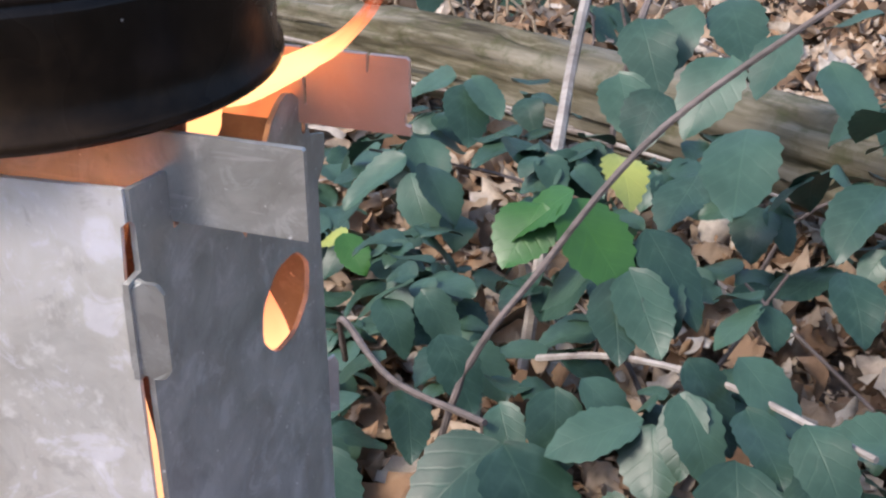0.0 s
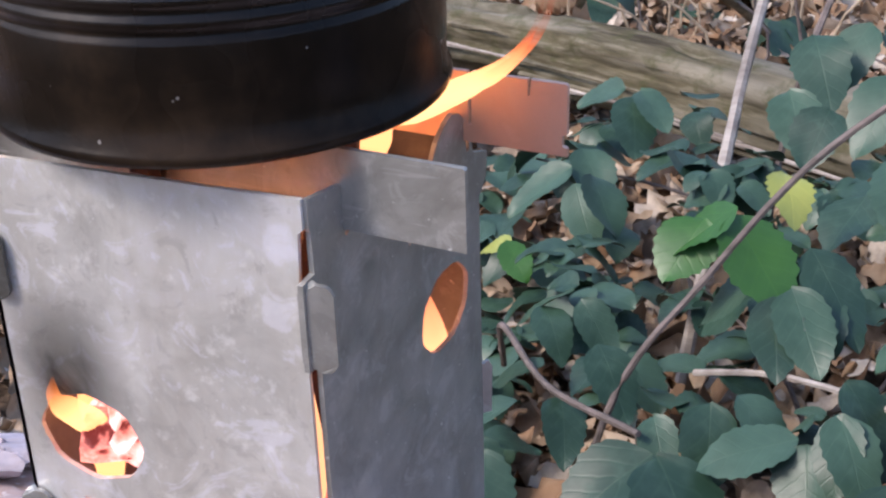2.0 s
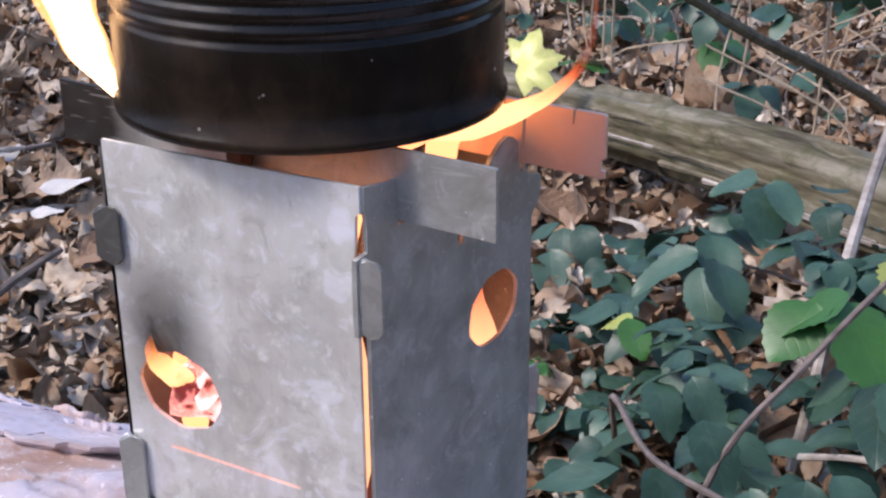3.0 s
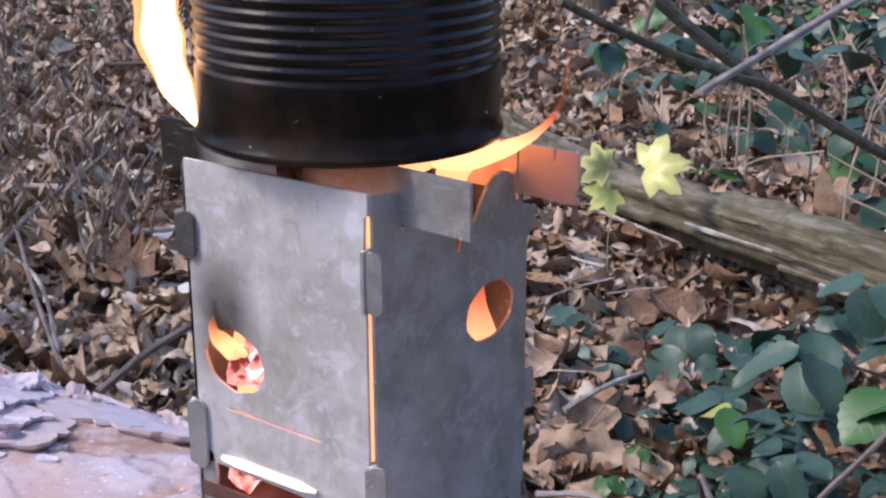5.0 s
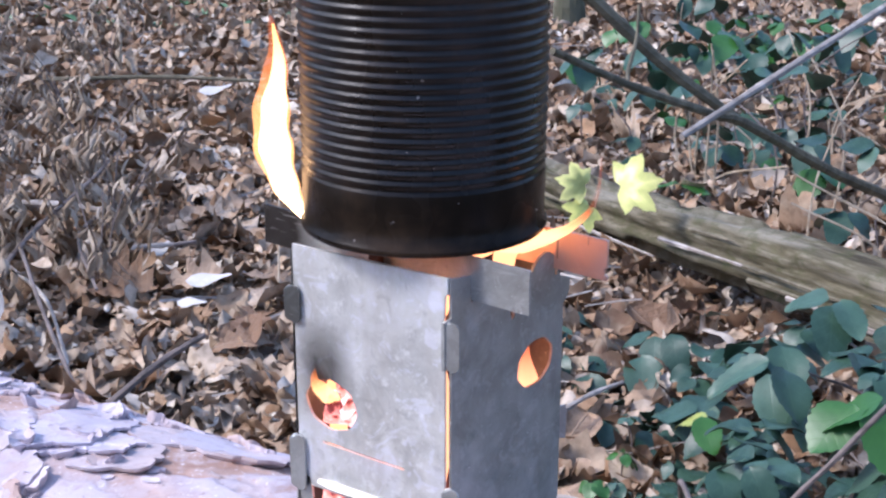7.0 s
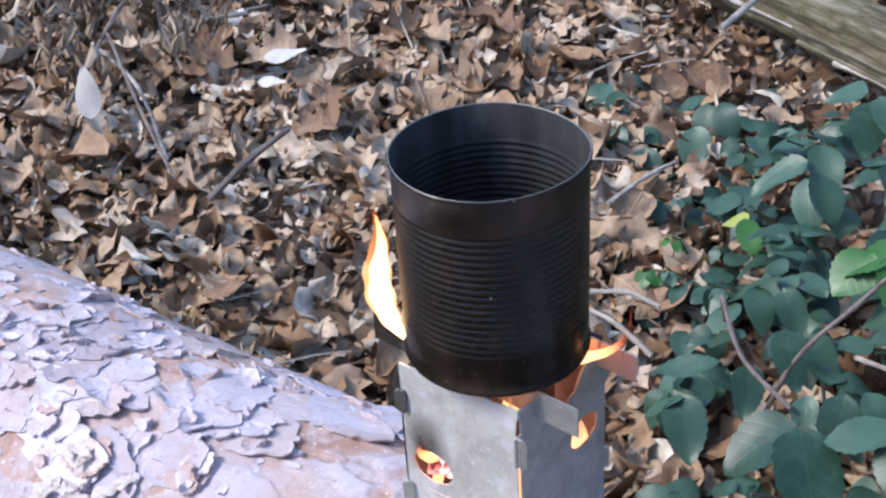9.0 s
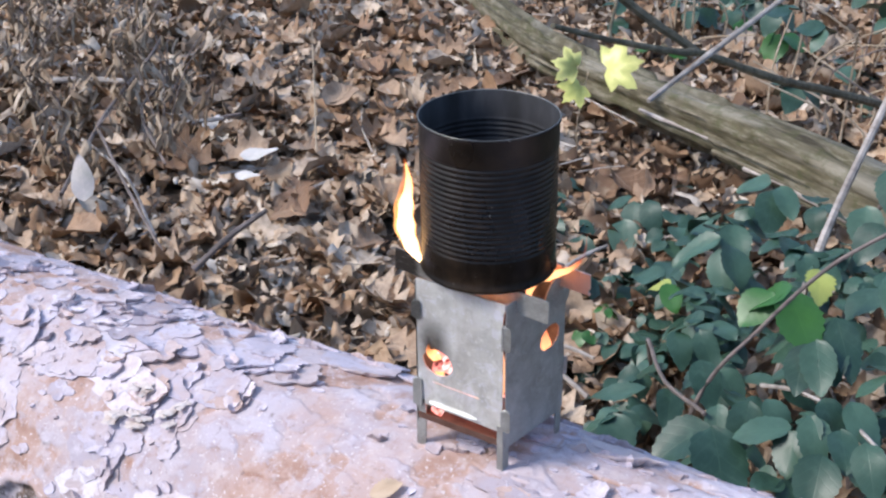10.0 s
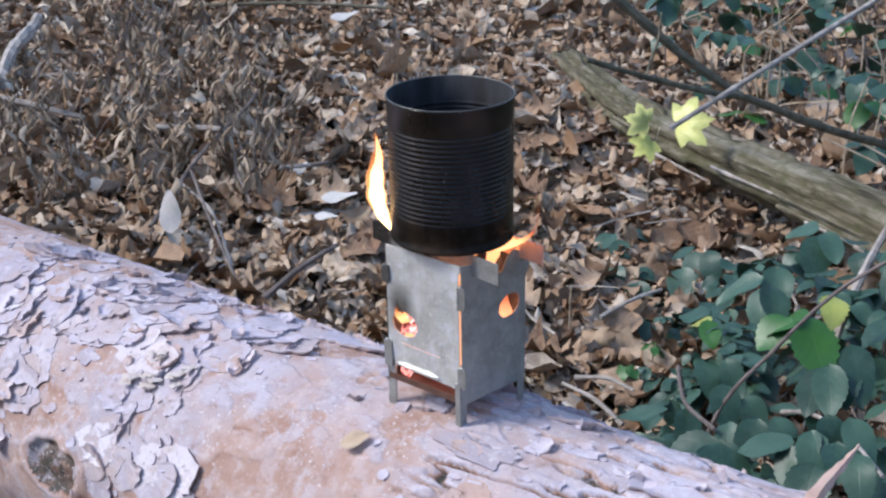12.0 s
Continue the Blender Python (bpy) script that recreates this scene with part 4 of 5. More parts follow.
GREEN = [leaf_mesh("leaf", 0.066, LEAF, s, 0.36 + 0.03 * (s % 3), 0.045, 0.08 + 0.1 * (s % 4), 0.14 + 0.09 * (s % 3)) for s in range(8)]
FRESH = [leaf_mesh("leaf", 0.066, LEAF_BRIGHT, 7 + s, 0.4, 0.05, 0.2, 0.15) for s in range(2)]
YELLOW = [leaf_mesh("leaf", 0.05, LEAF_YELLOW, 11 + s, 0.42, 0.08, 0.3, 0.2) for s in range(2)]


def leaf_spray(plant, at, yaw, size, count, rnd, meshes=GREEN, tilt=0.0):
    """Three or five leaflets on one stalk end, lying roughly flat and drooping."""
    angles = (0, 68, -68, 125, -125)[:count]
    for k, a in enumerate(angles):
        s = size * (1.0 if k == 0 else 0.82 if k < 3 else 0.62) * rnd.uniform(0.9, 1.1)
        ob = shared("leaf", rnd.choice(meshes), None, plant)
        d = yaw + a + rnd.uniform(-9, 9)
        q = Matrix.Rotation(radians(d), 4, "Z") @ Matrix.Rotation(radians(rnd.uniform(-6, 38) + tilt), 4, "Y") @ Matrix.Rotation(radians(rnd.uniform(-22, 22)), 4, "X")
        ob.matrix_world = Matrix.Translation(Vector(at) + 0.008 * size * Vector((math.cos(radians(d)), math.sin(radians(d)), 0))) @ q @ Matrix.Scale(s, 4)


def broad_leaf(plant, x, y, z, heading, length, breadth, rnd, meshes=GREEN):
    """One leaf of the upper layer, drooping from its stalk end."""
    ob = shared("leaf", rnd.choice(meshes), None, plant)
    turn = Matrix.Rotation(radians(heading + rnd.uniform(-5, 5)), 4, "Z") @ Matrix.Rotation(radians(rnd.uniform(12, 34)), 4, "Y") @ Matrix.Rotation(radians(rnd.uniform(-16, 16)), 4, "X")
    size = ob.data.vertices[-3].co.x
    ob.matrix_world = Matrix.Translation((x, y, z)) @ turn @ Matrix.Diagonal((length / size, breadth / (0.8 * size), 0.8 * length / size, 1))


def bush_top(x, y):
    """How far inside its open edge a place of the plan lies, and the height of the bush there."""
    inside = ((x + 0.62) * 1.1 + (y - 1.4) * 0.62) / 1.263
    return inside, max(-0.53, min(-0.19, -0.383 + 0.518 * x + 0.158 * y - 0.26 * x * x))


def build_bramble():
    plant = thing("bramble_bush", "low green bramble bush with broad serrated leaves on thin canes", "bush", None)
    rnd = random.Random(21)
    # the broad leaves of the upper layer: stalk end, heading, length and breadth
    near = (
        (-0.228, 1.048, -0.35, -142, 0.085, 0.043), (-0.212, 1.003, -0.347, -66, 0.08, 0.047), (-0.196, 1.004, -0.337, -49, 0.08, 0.047), (-0.108, 0.983, -0.287, -44, 0.07, 0.04),
        (-0.143, 0.77, -0.341, 166, 0.08, 0.032), (-0.17, 0.765, -0.358, -56, 0.065, 0.04), (-0.131, 0.749, -0.338, -41, 0.06, 0.036), (-0.137, 0.664, -0.355, 169, 0.066, 0.036),
        (-0.093, 0.668, -0.329, -52, 0.075, 0.046), (0.029, 0.686, -0.261, -165, 0.06, 0.047), (0.042, 0.66, -0.258, -74, 0.07, 0.045), (0.053, 0.664, -0.252, -58, 0.075, 0.045),
        (0.059, 0.714, -0.241, -52, 0.09, 0.048), (-0.143, 0.622, -0.365, -166, 0.095, 0.034), (-0.107, 0.61, -0.346, -63, 0.06, 0.038), (-0.167, 0.572, -0.387, -47, 0.075, 0.05),
    )
    low = (
        (-0.161, 0.569, -0.384, -153, 0.05, 0.034), (-0.007, 0.502, -0.308, -50, 0.11, 0.07), (-0.011, 0.509, -0.309, -130, 0.085, 0.06), (0.019, 0.548, -0.287, -74, 0.065, 0.043),
        (0.036, 0.552, -0.279, -23, 0.062, 0.036), (0.11, 0.507, -0.25, -92, 0.055, 0.037), (0.106, 0.508, -0.252, -68, 0.07, 0.041), (0.139, 0.528, -0.233, -43, 0.066, 0.041),
        (0.106, 0.539, -0.247, -44, 0.065, 0.038), (0.147, 0.479, -0.238, -58, 0.06, 0.037), (0.181, 0.453, -0.227, -59, 0.065, 0.04), (0.144, 0.433, -0.246, -85, 0.068, 0.047),
        (0.091, 0.774, -0.217, -108, 0.064, 0.049), (-0.02, 0.55, -0.307, -62, 0.05, 0.03),
    )
    high = (
        (0.042, 0.94, -0.214, -108, 0.066, 0.048), (0.102, 0.956, -0.183, -113, 0.085, 0.059), (0.125, 0.818, -0.194, -91, 0.105, 0.068), (0.049, 0.699, -0.249, -56, 0.085, 0.048),
        (0.001, 1.125, -0.205, -68, 0.095, 0.065), (-0.213, 1.209, -0.315, -170, 0.062, 0.046), (-0.197, 1.173, -0.31, -71, 0.085, 0.06), (-0.189, 1.18, -0.305, -48, 0.07, 0.042),
        (-0.271, 1.139, -0.363, 155, 0.085, 0.042), (-0.229, 1.087, -0.344, -47, 0.075, 0.046), (-0.209, 1.127, -0.325, 175, 0.055, 0.034), (-0.104, 1.08, -0.27, 94, 0.07, 0.045),
        (-0.004, 1.011, -0.226, -68, 0.075, 0.052),
    )
    back = (
        (0.053, 1.163, -0.2, -113, 0.097, 0.06), (0.086, 1.191, -0.2, -72, 0.108, 0.068), (0.19, 1.015, -0.2, -62, 0.087, 0.054), (0.242, 1.166, -0.2, 161, 0.068, 0.054),
        (0.23, 0.742, -0.2, -123, 0.078, 0.048), (0.234, 0.895, -0.2, 111, 0.064, 0.04), (0.202, 0.598, -0.2, -68, 0.056, 0.035), (0.152, 1.091, -0.2, -114, 0.083, 0.052),
    )
    edge = (
        (-0.573, 1.24, -0.52, -61, 0.08, 0.058), (-0.529, 1.323, -0.51, -61, 0.08, 0.057), (-0.735, 1.407, -0.52, -98, 0.066, 0.044), (-0.713, 1.392, -0.52, -53, 0.075, 0.05),
        (-0.727, 1.447, -0.52, 18, 0.055, 0.038), (-0.64, 1.282, -0.52, -81, 0.066, 0.042), (-0.611, 1.297, -0.52, -27, 0.062, 0.042), (-0.544, 1.4, -0.505, -70, 0.08, 0.054),
        (-0.565, 1.439, -0.515, -152, 0.066, 0.036), (-0.516, 1.401, -0.495, -55, 0.075, 0.05), (-0.404, 1.337, -0.42, 145, 0.06, 0.034),
    )
    edge_plant = thing("bramble_bush", "small low bramble shoot with blue-green leaves at the litter's edge", "bush", None)
    right_plant = thing("bramble_bush", "dense green bramble with broad drooping leaves over dead litter", "bush", None)
    main = plant
    for row in near + low + high:
        broad_leaf(main, *row, rnd)
    for row in back:
        broad_leaf(right_plant, *row, rnd)
    for row in edge:
        broad_leaf(edge_plant, *row, rnd)
    # the lower layer
    n = 0
    while n < 190:
        x, y = rnd.uniform(-0.7, 0.75), rnd.uniform(0.33, 1.5)
        inside, top = bush_top(x, y)
        if inside < -0.02 or y > 1.13 - 0.42 * x:
            continue
        n += 1
        plant = edge_plant if inside < 0.17 else right_plant if x > 0.1 else main
        leaf_spray(plant, (x, y, max(top - rnd.uniform(0.02, 0.14), -0.53)), rnd.uniform(0, 360), rnd.uniform(0.6, 1.05), rnd.choice((3, 3, 5)), rnd)
    plant = main
    for row in ((0.004, 0.705, -0.212, -160, 0.07, 0.058), (-0.02, 0.7, -0.222, -110, 0.06, 0.05), (0.0, 0.7, -0.216, -38, 0.085, 0.06)):
        broad_leaf(plant, *row, rnd, FRESH)
    broad_leaf(plant, 0.035, 0.7, -0.175, -60, 0.05, 0.034, rnd, YELLOW)
    for row in ((-0.262, 0.945, -0.395, 178, 0.048, 0.034), (-0.265, 0.94, -0.392, -49, 0.055, 0.034)):
        broad_leaf(plant, *row, rnd, YELLOW[:1] + FRESH)
    for k in range(18):
        x, y = rnd.uniform(-0.2, 0.6), rnd.uniform(0.5, 1.25)
        g = float(ground_height(np.array([x]), np.array([y]))[0])
        dx, dy = rnd.uniform(-0.3, 0.2), rnd.uniform(-0.25, 0.2)
        part("cane", limb([(x, y, g - 0.02), (x + dx * 0.3, y + dy * 0.3, g + 0.14), (x + dx, y + dy, g + rnd.uniform(0.15, 0.3))], 0.0032, 0.0014, 6, 5, 0.2, k), STEM, plant)
    part("cane", limb([(-0.1, 0.57, -0.5), (-0.061, 0.6, -0.33), (-0.005, 0.62, -0.235), (0.072, 0.645, -0.13), (0.2, 0.66, -0.02)], 0.003, 0.0022, 7, 7, 0.15, 90), STEM, plant, "long bare cane")
    part("cane", limb([(-0.07, 0.9, -0.5), (-0.06, 1.0, -0.31), (-0.064, 1.185, -0.208), (-0.05, 1.4, -0.06), (0.0, 1.6, 0.1)], 0.0065, 0.005, 7, 7, 0.15, 91), STEM_PALE, plant, "bleached dead cane")
    part("cane", limb([(-0.02, 1.02, -0.45), (-0.012, 1.1, -0.28), (0.02, 1.2, -0.15), (0.1, 1.3, 0.05)], 0.004, 0.003, 6, 6, 0.15, 92), STEM, plant)
    part("cane", limb([(-0.22, 0.8, -0.45), (-0.2, 0.74, -0.37), (-0.12, 0.62, -0.345), (-0.024, 0.523, -0.306)], 0.0032, 0.0026, 6, 6, 0.15, 93), STEM, plant)
    part("cane", limb([(-0.02, 0.7, -0.36), (0.053, 0.619, -0.3), (0.132, 0.54, -0.262), (0.22, 0.43, -0.23)], 0.0029, 0.0022, 6, 6, 0.15, 94), STEM_PALE, plant)
    return plant


def build_sprigs():
    rnd = random.Random(77)
    for x, y, s in ((-0.399, 1.0, 0.5), (-0.363, 0.92, 0.42), (-0.43, 1.09, 0.38), (-0.39, 0.9, 0.45), (-0.33, 1.02, 0.4)):
        plant = thing("seedling", "small green seedling rising through dead leaves", "seedling", pose(x, y, -0.56), "green seedlings")
        top = Vector((x + rnd.uniform(-0.01, 0.01), y + rnd.uniform(-0.01, 0.01), -0.5))
        part("stem", limb([(0, 0, 0), (0.003, 0.002, 0.03), top - Vector((x, y, -0.56))], 0.0014, 0.001, 5, 4, 0.1, 3), STEM, plant)
        leaf_spray(plant, top, rnd.uniform(0, 360), s, 5, rnd, FRESH if s > 0.43 else GREEN, 10)


def build_far_bramble():
    plant = thing("bramble_bush", "thin bramble bush behind the mossy log, green and grey-green leaves", "bush", None)
    rnd = random.Random(33)
    for k in range(140):
        t = rnd.random()
        x, y = -1.55 + 1.3 * t + rnd.uniform(-0.3, 0.3), 3.5 - 1.0 * t + rnd.uniform(-0.7, 0.7)
        leaf_spray(plant, (x, y, -0.54 + 0.42 * rnd.random() ** 1.4 * (0.5 + 0.5 * t)), rnd.uniform(0, 360), rnd.uniform(0.8, 1.4), rnd.choice((2, 3, 3)), rnd, FRESH if rnd.random() < 0.3 else GREEN, rnd.uniform(-10, 20))
    for k in range(60):
        t = rnd.random()
        x, y = -1.3 + 1.3 * t + rnd.uniform(-0.3, 0.3), 2.9 - 0.9 * t + rnd.uniform(-0.35, 0.5)
        h = rnd.uniform(0.15, 0.42)
        part("stem", limb([(x, y, -0.6), (x + rnd.uniform(-0.05, 0.05), y, -0.6 + 0.6 * h), (x + rnd.uniform(-0.2, 0.2), y + rnd.uniform(-0.1, 0.1), -0.6 + h)], 0.003, 0.0018, 5, 4, 0.2, k), STRAW if k % 3 else STEM, plant)


def build_branches():
    b = thing("dead_branch", "thin dark dead branch leaning over the mossy log", "branch", None)
    part("limb", limb([(-0.62, 0.72, 0.34), (-0.5, 0.82, 0.2), (-0.407, 0.909, 0.085), (-0.35, 0.965, 0.015), (-0.285, 1.04, -0.058)], 0.0085, 0.0065, 8, 8, 0.16, 5), BRANCH, b)
    part("limb", limb([(-0.336, 0.69, 0.07), (-0.32, 0.82, 0.018), (-0.289, 0.97, -0.037), (-0.28, 1.05, -0.062), (-0.25, 1.28, -0.165), (-0.228, 1.528, -0.263), (-0.2, 1.85, -0.4), (-0.15, 2.2, -0.6)], 0.0035, 0.0095, 8, 8, 0.16, 6), BRANCH, b)
    part("limb", limb([(-0.32, 0.82, 0.018), (-0.335, 0.85, 0.026), (-0.352, 0.9, 0.05), (-0.36, 0.92, 0.085)], 0.0025, 0.0018, 6, 5, 0.15, 7), BRANCH, b)
    t = thing("dead_twig", "bare pale grey twig without leaves", "twig", None)
    part("twig", limb([(-0.178, 0.646, 0.016), (-0.14, 0.82, 0.06), (-0.095, 1.01, 0.11), (-0.02, 1.3, 0.19), (0.1, 1.6, 0.28)], 0.0034, 0.0042, 7, 6, 0.18, 8), STEM_PALE, t)


def build_far_log():
    log = thing("mossy_log", "weathered grey-green rotting log on the leaf litter", "log", None)
    path = smooth_path([(-1.62, 2.5, -0.545), (-1.16, 2.1, -0.51), (-0.75, 1.84, -0.472), (-0.2, 1.5, -0.412), (0.6, 1.05, -0.4), (1.4, 0.6, -0.4)], 60)
    n, s = len(path), 44
    c = np.array([tuple(q) for q in path])
    d = np.gradient(c, axis=0)
    d /= np.linalg.norm(d, axis=1)[:, None]
    side = np.cross(d, (0, 0, 1.0))
    side /= np.linalg.norm(side, axis=1)[:, None]
    up = np.cross(side, d)
    a = np.linspace(0, 2 * np.pi, s, endpoint=False)
    along = np.linspace(0, 1, n)
    r0 = 0.05 + 0.02 * along
    rad = np.cos(a)[None, :, None] * side[:, None] + np.sin(a)[None, :, None] * up[:, None]
    p = c[:, None] + rad * r0[:, None, None]
    q = np.stack([np.repeat(along[:, None] * 9, s, 1), np.repeat(np.cos(a)[None] * 1.6, n, 0), np.repeat(np.sin(a)[None] * 1.6, n, 0)], -1).reshape(-1, 3)
    grain = fractal(q * np.array([1, 3, 3]), 4, 8)
    hollow = np.clip((fractal(q * np.array([0.8, 1.2, 1.2]), 3, 15) - 0.52) / 0.03, 0, 1)
    h = (0.02 * (grain - 0.5) - 0.016 * hollow).reshape(n, s)
    # the side towards the path is rotted hollow under an overhanging edge, deepened to shade the underside
    low = np.exp(-((np.degrees(a) + 12) / 26) ** 2)[None] * np.clip((fractal(np.stack([along * 7, 0 * along, 0 * along], -1), 3, 44) - 0.36) / 0.12, 0, 1)[:, None]
    h = h - 0.024 * low
    p = p + rad * h[..., None]
    i, j = np.meshgrid(np.arange(n - 1), np.arange(s), indexing="ij")
    f = np.stack([i * s + j, i * s + (j + 1) % s, (i + 1) * s + (j + 1) % s, (i + 1) * s + j], -1).reshape(-1, 4).tolist()
    f += [list(range(s))[::-1]]
    me = raw_mesh("trunk", p.reshape(-1, 3).tolist(), f)
    fibre = np.stack([np.repeat(along[:, None] * 0.55, s, 1), np.repeat(np.cos(a)[None] * 0.07, n, 0), np.repeat(np.sin(a)[None] * 0.07, n, 0)], -1)
    me.attributes.new("fibre", "FLOAT_VECTOR", "POINT").data.foreach_set("vector", fibre.reshape(-1).astype(np.float32))
    shared("trunk", me, DEADWOOD, log, smooth=True)
    # torn strips of wood along the broken side
    rnd = random.Random(12)
    for k in range(9):
        i, u = rnd.randrange(int(0.12 * n), int(0.62 * n)), radians(rnd.uniform(-40, 50))
        span = rnd.randrange(12, 40)
        rim = [Vector(c[j]) + (float(r0[j]) + 0.004 + 0.006 * rnd.random()) * (math.cos(u) * Vector(side[j]) + math.sin(u) * Vector(up[j])) for j in (i, min(i + span // 2, n - 1), min(i + span, n - 1))]
        part("splinter", limb(rim, 0.0045, 0.0015, 5, 4, 0.4, k), STEM_PALE if k % 2 else BRANCH, log)


# ---- dead weeds, sticks and single leaves on the woodland floor ----
def dead_weed(x, y, height, stems, leaves, seed):
    """A withered plant: thin stems with shrivelled leaves that hang from them."""
    rnd = random.Random(seed)
    g = float(ground_height(np.array([x]), np.array([y]))[0])
    plant = thing("withered_weed", "withered grey-brown weed with shrivelled hanging leaves", "weed", pose(x, y, g), "withered weeds")
    verts, faces = [], []
    for k in range(stems):
        tip = Vector((rnd.uniform(-0.5, 0.5) * height, rnd.uniform(-0.5, 0.5) * height, height * rnd.uniform(0.6, 1.0)))
        mid = Vector((tip.x * 0.35, tip.y * 0.35, tip.z * 0.55))
        part("stem", limb([(rnd.uniform(-0.02, 0.02), rnd.uniform(-0.02, 0.02), -0.01), mid, tip], 0.0024, 0.0011, 5, 4, 0.2, seed + k), STEM, plant)
        for q in range(leaves):
            t = rnd.uniform(0.25, 1.0)
            at = mid * (1 - t) * 2 * t + tip * t * t + Vector((rnd.uniform(-0.02, 0.02), rnd.uniform(-0.02, 0.02), 0))
            ln, wd, az, lean = rnd.uniform(0.02, 0.06), rnd.uniform(0.003, 0.009), rnd.uniform(0, 6.28), rnd.uniform(-0.2, 0.9)
            out, across = Vector((math.cos(az), math.sin(az), 0)), Vector((-math.sin(az), math.cos(az), 0))
            b = len(verts)
            for u, w in ((0, 0.25), (0.3, 1), (0.65, 0.8), (1, 0.1)):
                c = at + out * (lean * ln * u) + Vector((0, 0, -ln * u * (1 - 0.4 * lean))) + across * (0.011 * math.sin(3 * u + 5 * az))
                verts += [tuple(c - across * wd * w), tuple(c + out * wd * 0.7 * w), tuple(c + across * wd * w)]
            for r in range(3):
                for s in range(2):
                    o = b + 3 * r + s
                    faces.append((o, o + 1, o + 4, o + 3))
    shared("foliage", raw_mesh("foliage", verts, faces), DRY, plant, "shrivelled brown leaves", smooth=True)


def build_weeds():
    rnd = random.Random(17)
    spots = ((-1.6, 0.95), (-1.78, 1.12), (-1.95, 0.98), (-2.1, 1.25), (-1.72, 1.35), (-2.3, 1.5), (-2.05, 1.6), (-2.5, 1.3), (-2.4, 1.8), (-2.7, 1.7), (-2.65, 2.05), (-2.2, 0.95), (-1.5, 1.12), (-2.9, 2.0), (-3.0, 2.5), (-3.3, 2.3), (-3.4, 2.75), (-2.95, 1.5), (-1.85, 0.85), (-1.66, 1.2), (-2.2, 1.4), (-1.9, 1.42), (-2.45, 1.55), (-2.0, 1.15), (-2.75, 1.85), (-2.35, 1.12))
    for k, (x, y) in enumerate(spots):
        dead_weed(x, y, rnd.uniform(0.16, 0.32), rnd.choice((4, 5, 6)), rnd.choice((12, 15, 18)), 100 + 10 * k)


def stick(points, r0, r1, material, label, seed):
    ob = thing("stick", label, "stick", None, "sticks on the woodland floor")
    part("wood", limb([(x, y, z + 0.018) for x, y, z in points], r0, r1, 7, 6, 0.25, seed), material, ob)


def build_sticks():
    stick([(-1.46, 0.8, -0.5), (-1.6, 1.06, -0.45), (-1.745, 1.35, -0.425), (-1.85, 1.52, -0.4)], 0.0045, 0.003, STEM, "thin grey dead stick leaning among weeds", 1)
    stick([(-1.073, 0.747, -0.53), (-1.05, 0.82, -0.49), (-1.03, 0.9, -0.465)], 0.0058, 0.0046, STEM, "short grey stick lying on the leaves", 2)
    stick([(-1.94, 1.215, -0.49), (-1.82, 1.27, -0.485), (-1.705, 1.315, -0.49)], 0.007, 0.006, STEM_PALE, "pale weathered stick lying on the leaves", 3)
    stick([(-1.562, 1.146, -0.512), (-1.52, 1.22, -0.508), (-1.483, 1.284, -0.512)], 0.006, 0.005, STEM_PALE, "pale weathered stick lying on the leaves", 11)
    stick([(-1.639, 1.021, -0.505), (-1.42, 0.93, -0.5), (-1.2, 0.785, -0.515)], 0.004, 0.003, STEM_PALE, "thin grey twig lying on the leaves", 12)
    stick([(-1.75, 1.4, -0.5), (-1.646, 1.201, -0.5), (-1.418, 1.037, -0.515)], 0.0034, 0.0026, STEM, "thin brown twig lying on the leaves", 13)
    stick([(-2.56, 1.04, -0.48), (-2.43, 1.11, -0.48), (-2.2, 1.19, -0.51)], 0.01, 0.008, STEM_PALE, "pale weathered stick lying on the leaves", 4)
    stick([(-2.75, 1.3, -0.54), (-2.9, 1.45, -0.5), (-3.0, 1.6, -0.47), (-3.06, 1.66, -0.46)], 0.02, 0.016, STEM_PALE, "bleached curved branch end among weeds", 5)
    stick([(-1.56, 1.0, -0.46), (-1.34, 0.86, -0.485), (-1.131, 0.736, -0.51)], 0.0035, 0.003, STEM, "thin brown twig lying on the leaves", 6)
    stick([(-1.62, 1.2, -0.54), (-1.5, 1.36, -0.53)], 0.005, 0.004, STEM, "thin brown twig lying on the leaves", 7)
    stick([(-2.94, 2.2, -0.51), (-2.65, 2.39, -0.5), (-2.36, 2.56, -0.51)], 0.007, 0.005, BRANCH, "dark stick lying on the leaves", 8)
    stick([(-3.0, 2.55, -0.58), (-3.15, 2.72, -0.3), (-3.35, 2.9, -0.05)], 0.011, 0.008, STRAW, "pale crooked stem standing in the leaves", 9)
    stick([(-1.227, 1.285, -0.57), (-1.3, 1.38, -0.42), (-1.33, 1.42, -0.3)], 0.0022, 0.0014, STRAW, "dry straw-coloured stalk standing upright", 10)
    for k, (a, b) in enumerate((((-0.43, 0.82, -0.515), (-0.33, 0.835, -0.51)), ((-0.29, 0.742, -0.515), (-0.425, 0.778, -0.505)), ((-0.52, 1.03, -0.515), (-0.485, 1.173, -0.505)))):
        stick([a, ((a[0] + b[0]) / 2, (a[1] + b[1]) / 2 + 0.006, -0.505), b], 0.004, 0.003, STEM_PALE, "pale broken twig lying on the leaves", 20 + k)
    stick([(-0.572, 1.01, -0.55), (-0.57, 1.008, -0.5), (-0.566, 1.004, -0.46)], 0.0022, 0.0016, STRAW, "short pale stalk standing in the leaves", 25)
    rnd = random.Random(40)
    verts, faces = [], []
    for k in range(420):
        a, r = radians(rnd.uniform(-12, 64)), math.sqrt(rnd.uniform(0.8, 30))
        x, y = 0.4 - r * math.sin(a), -0.6 + r * math.cos(a)
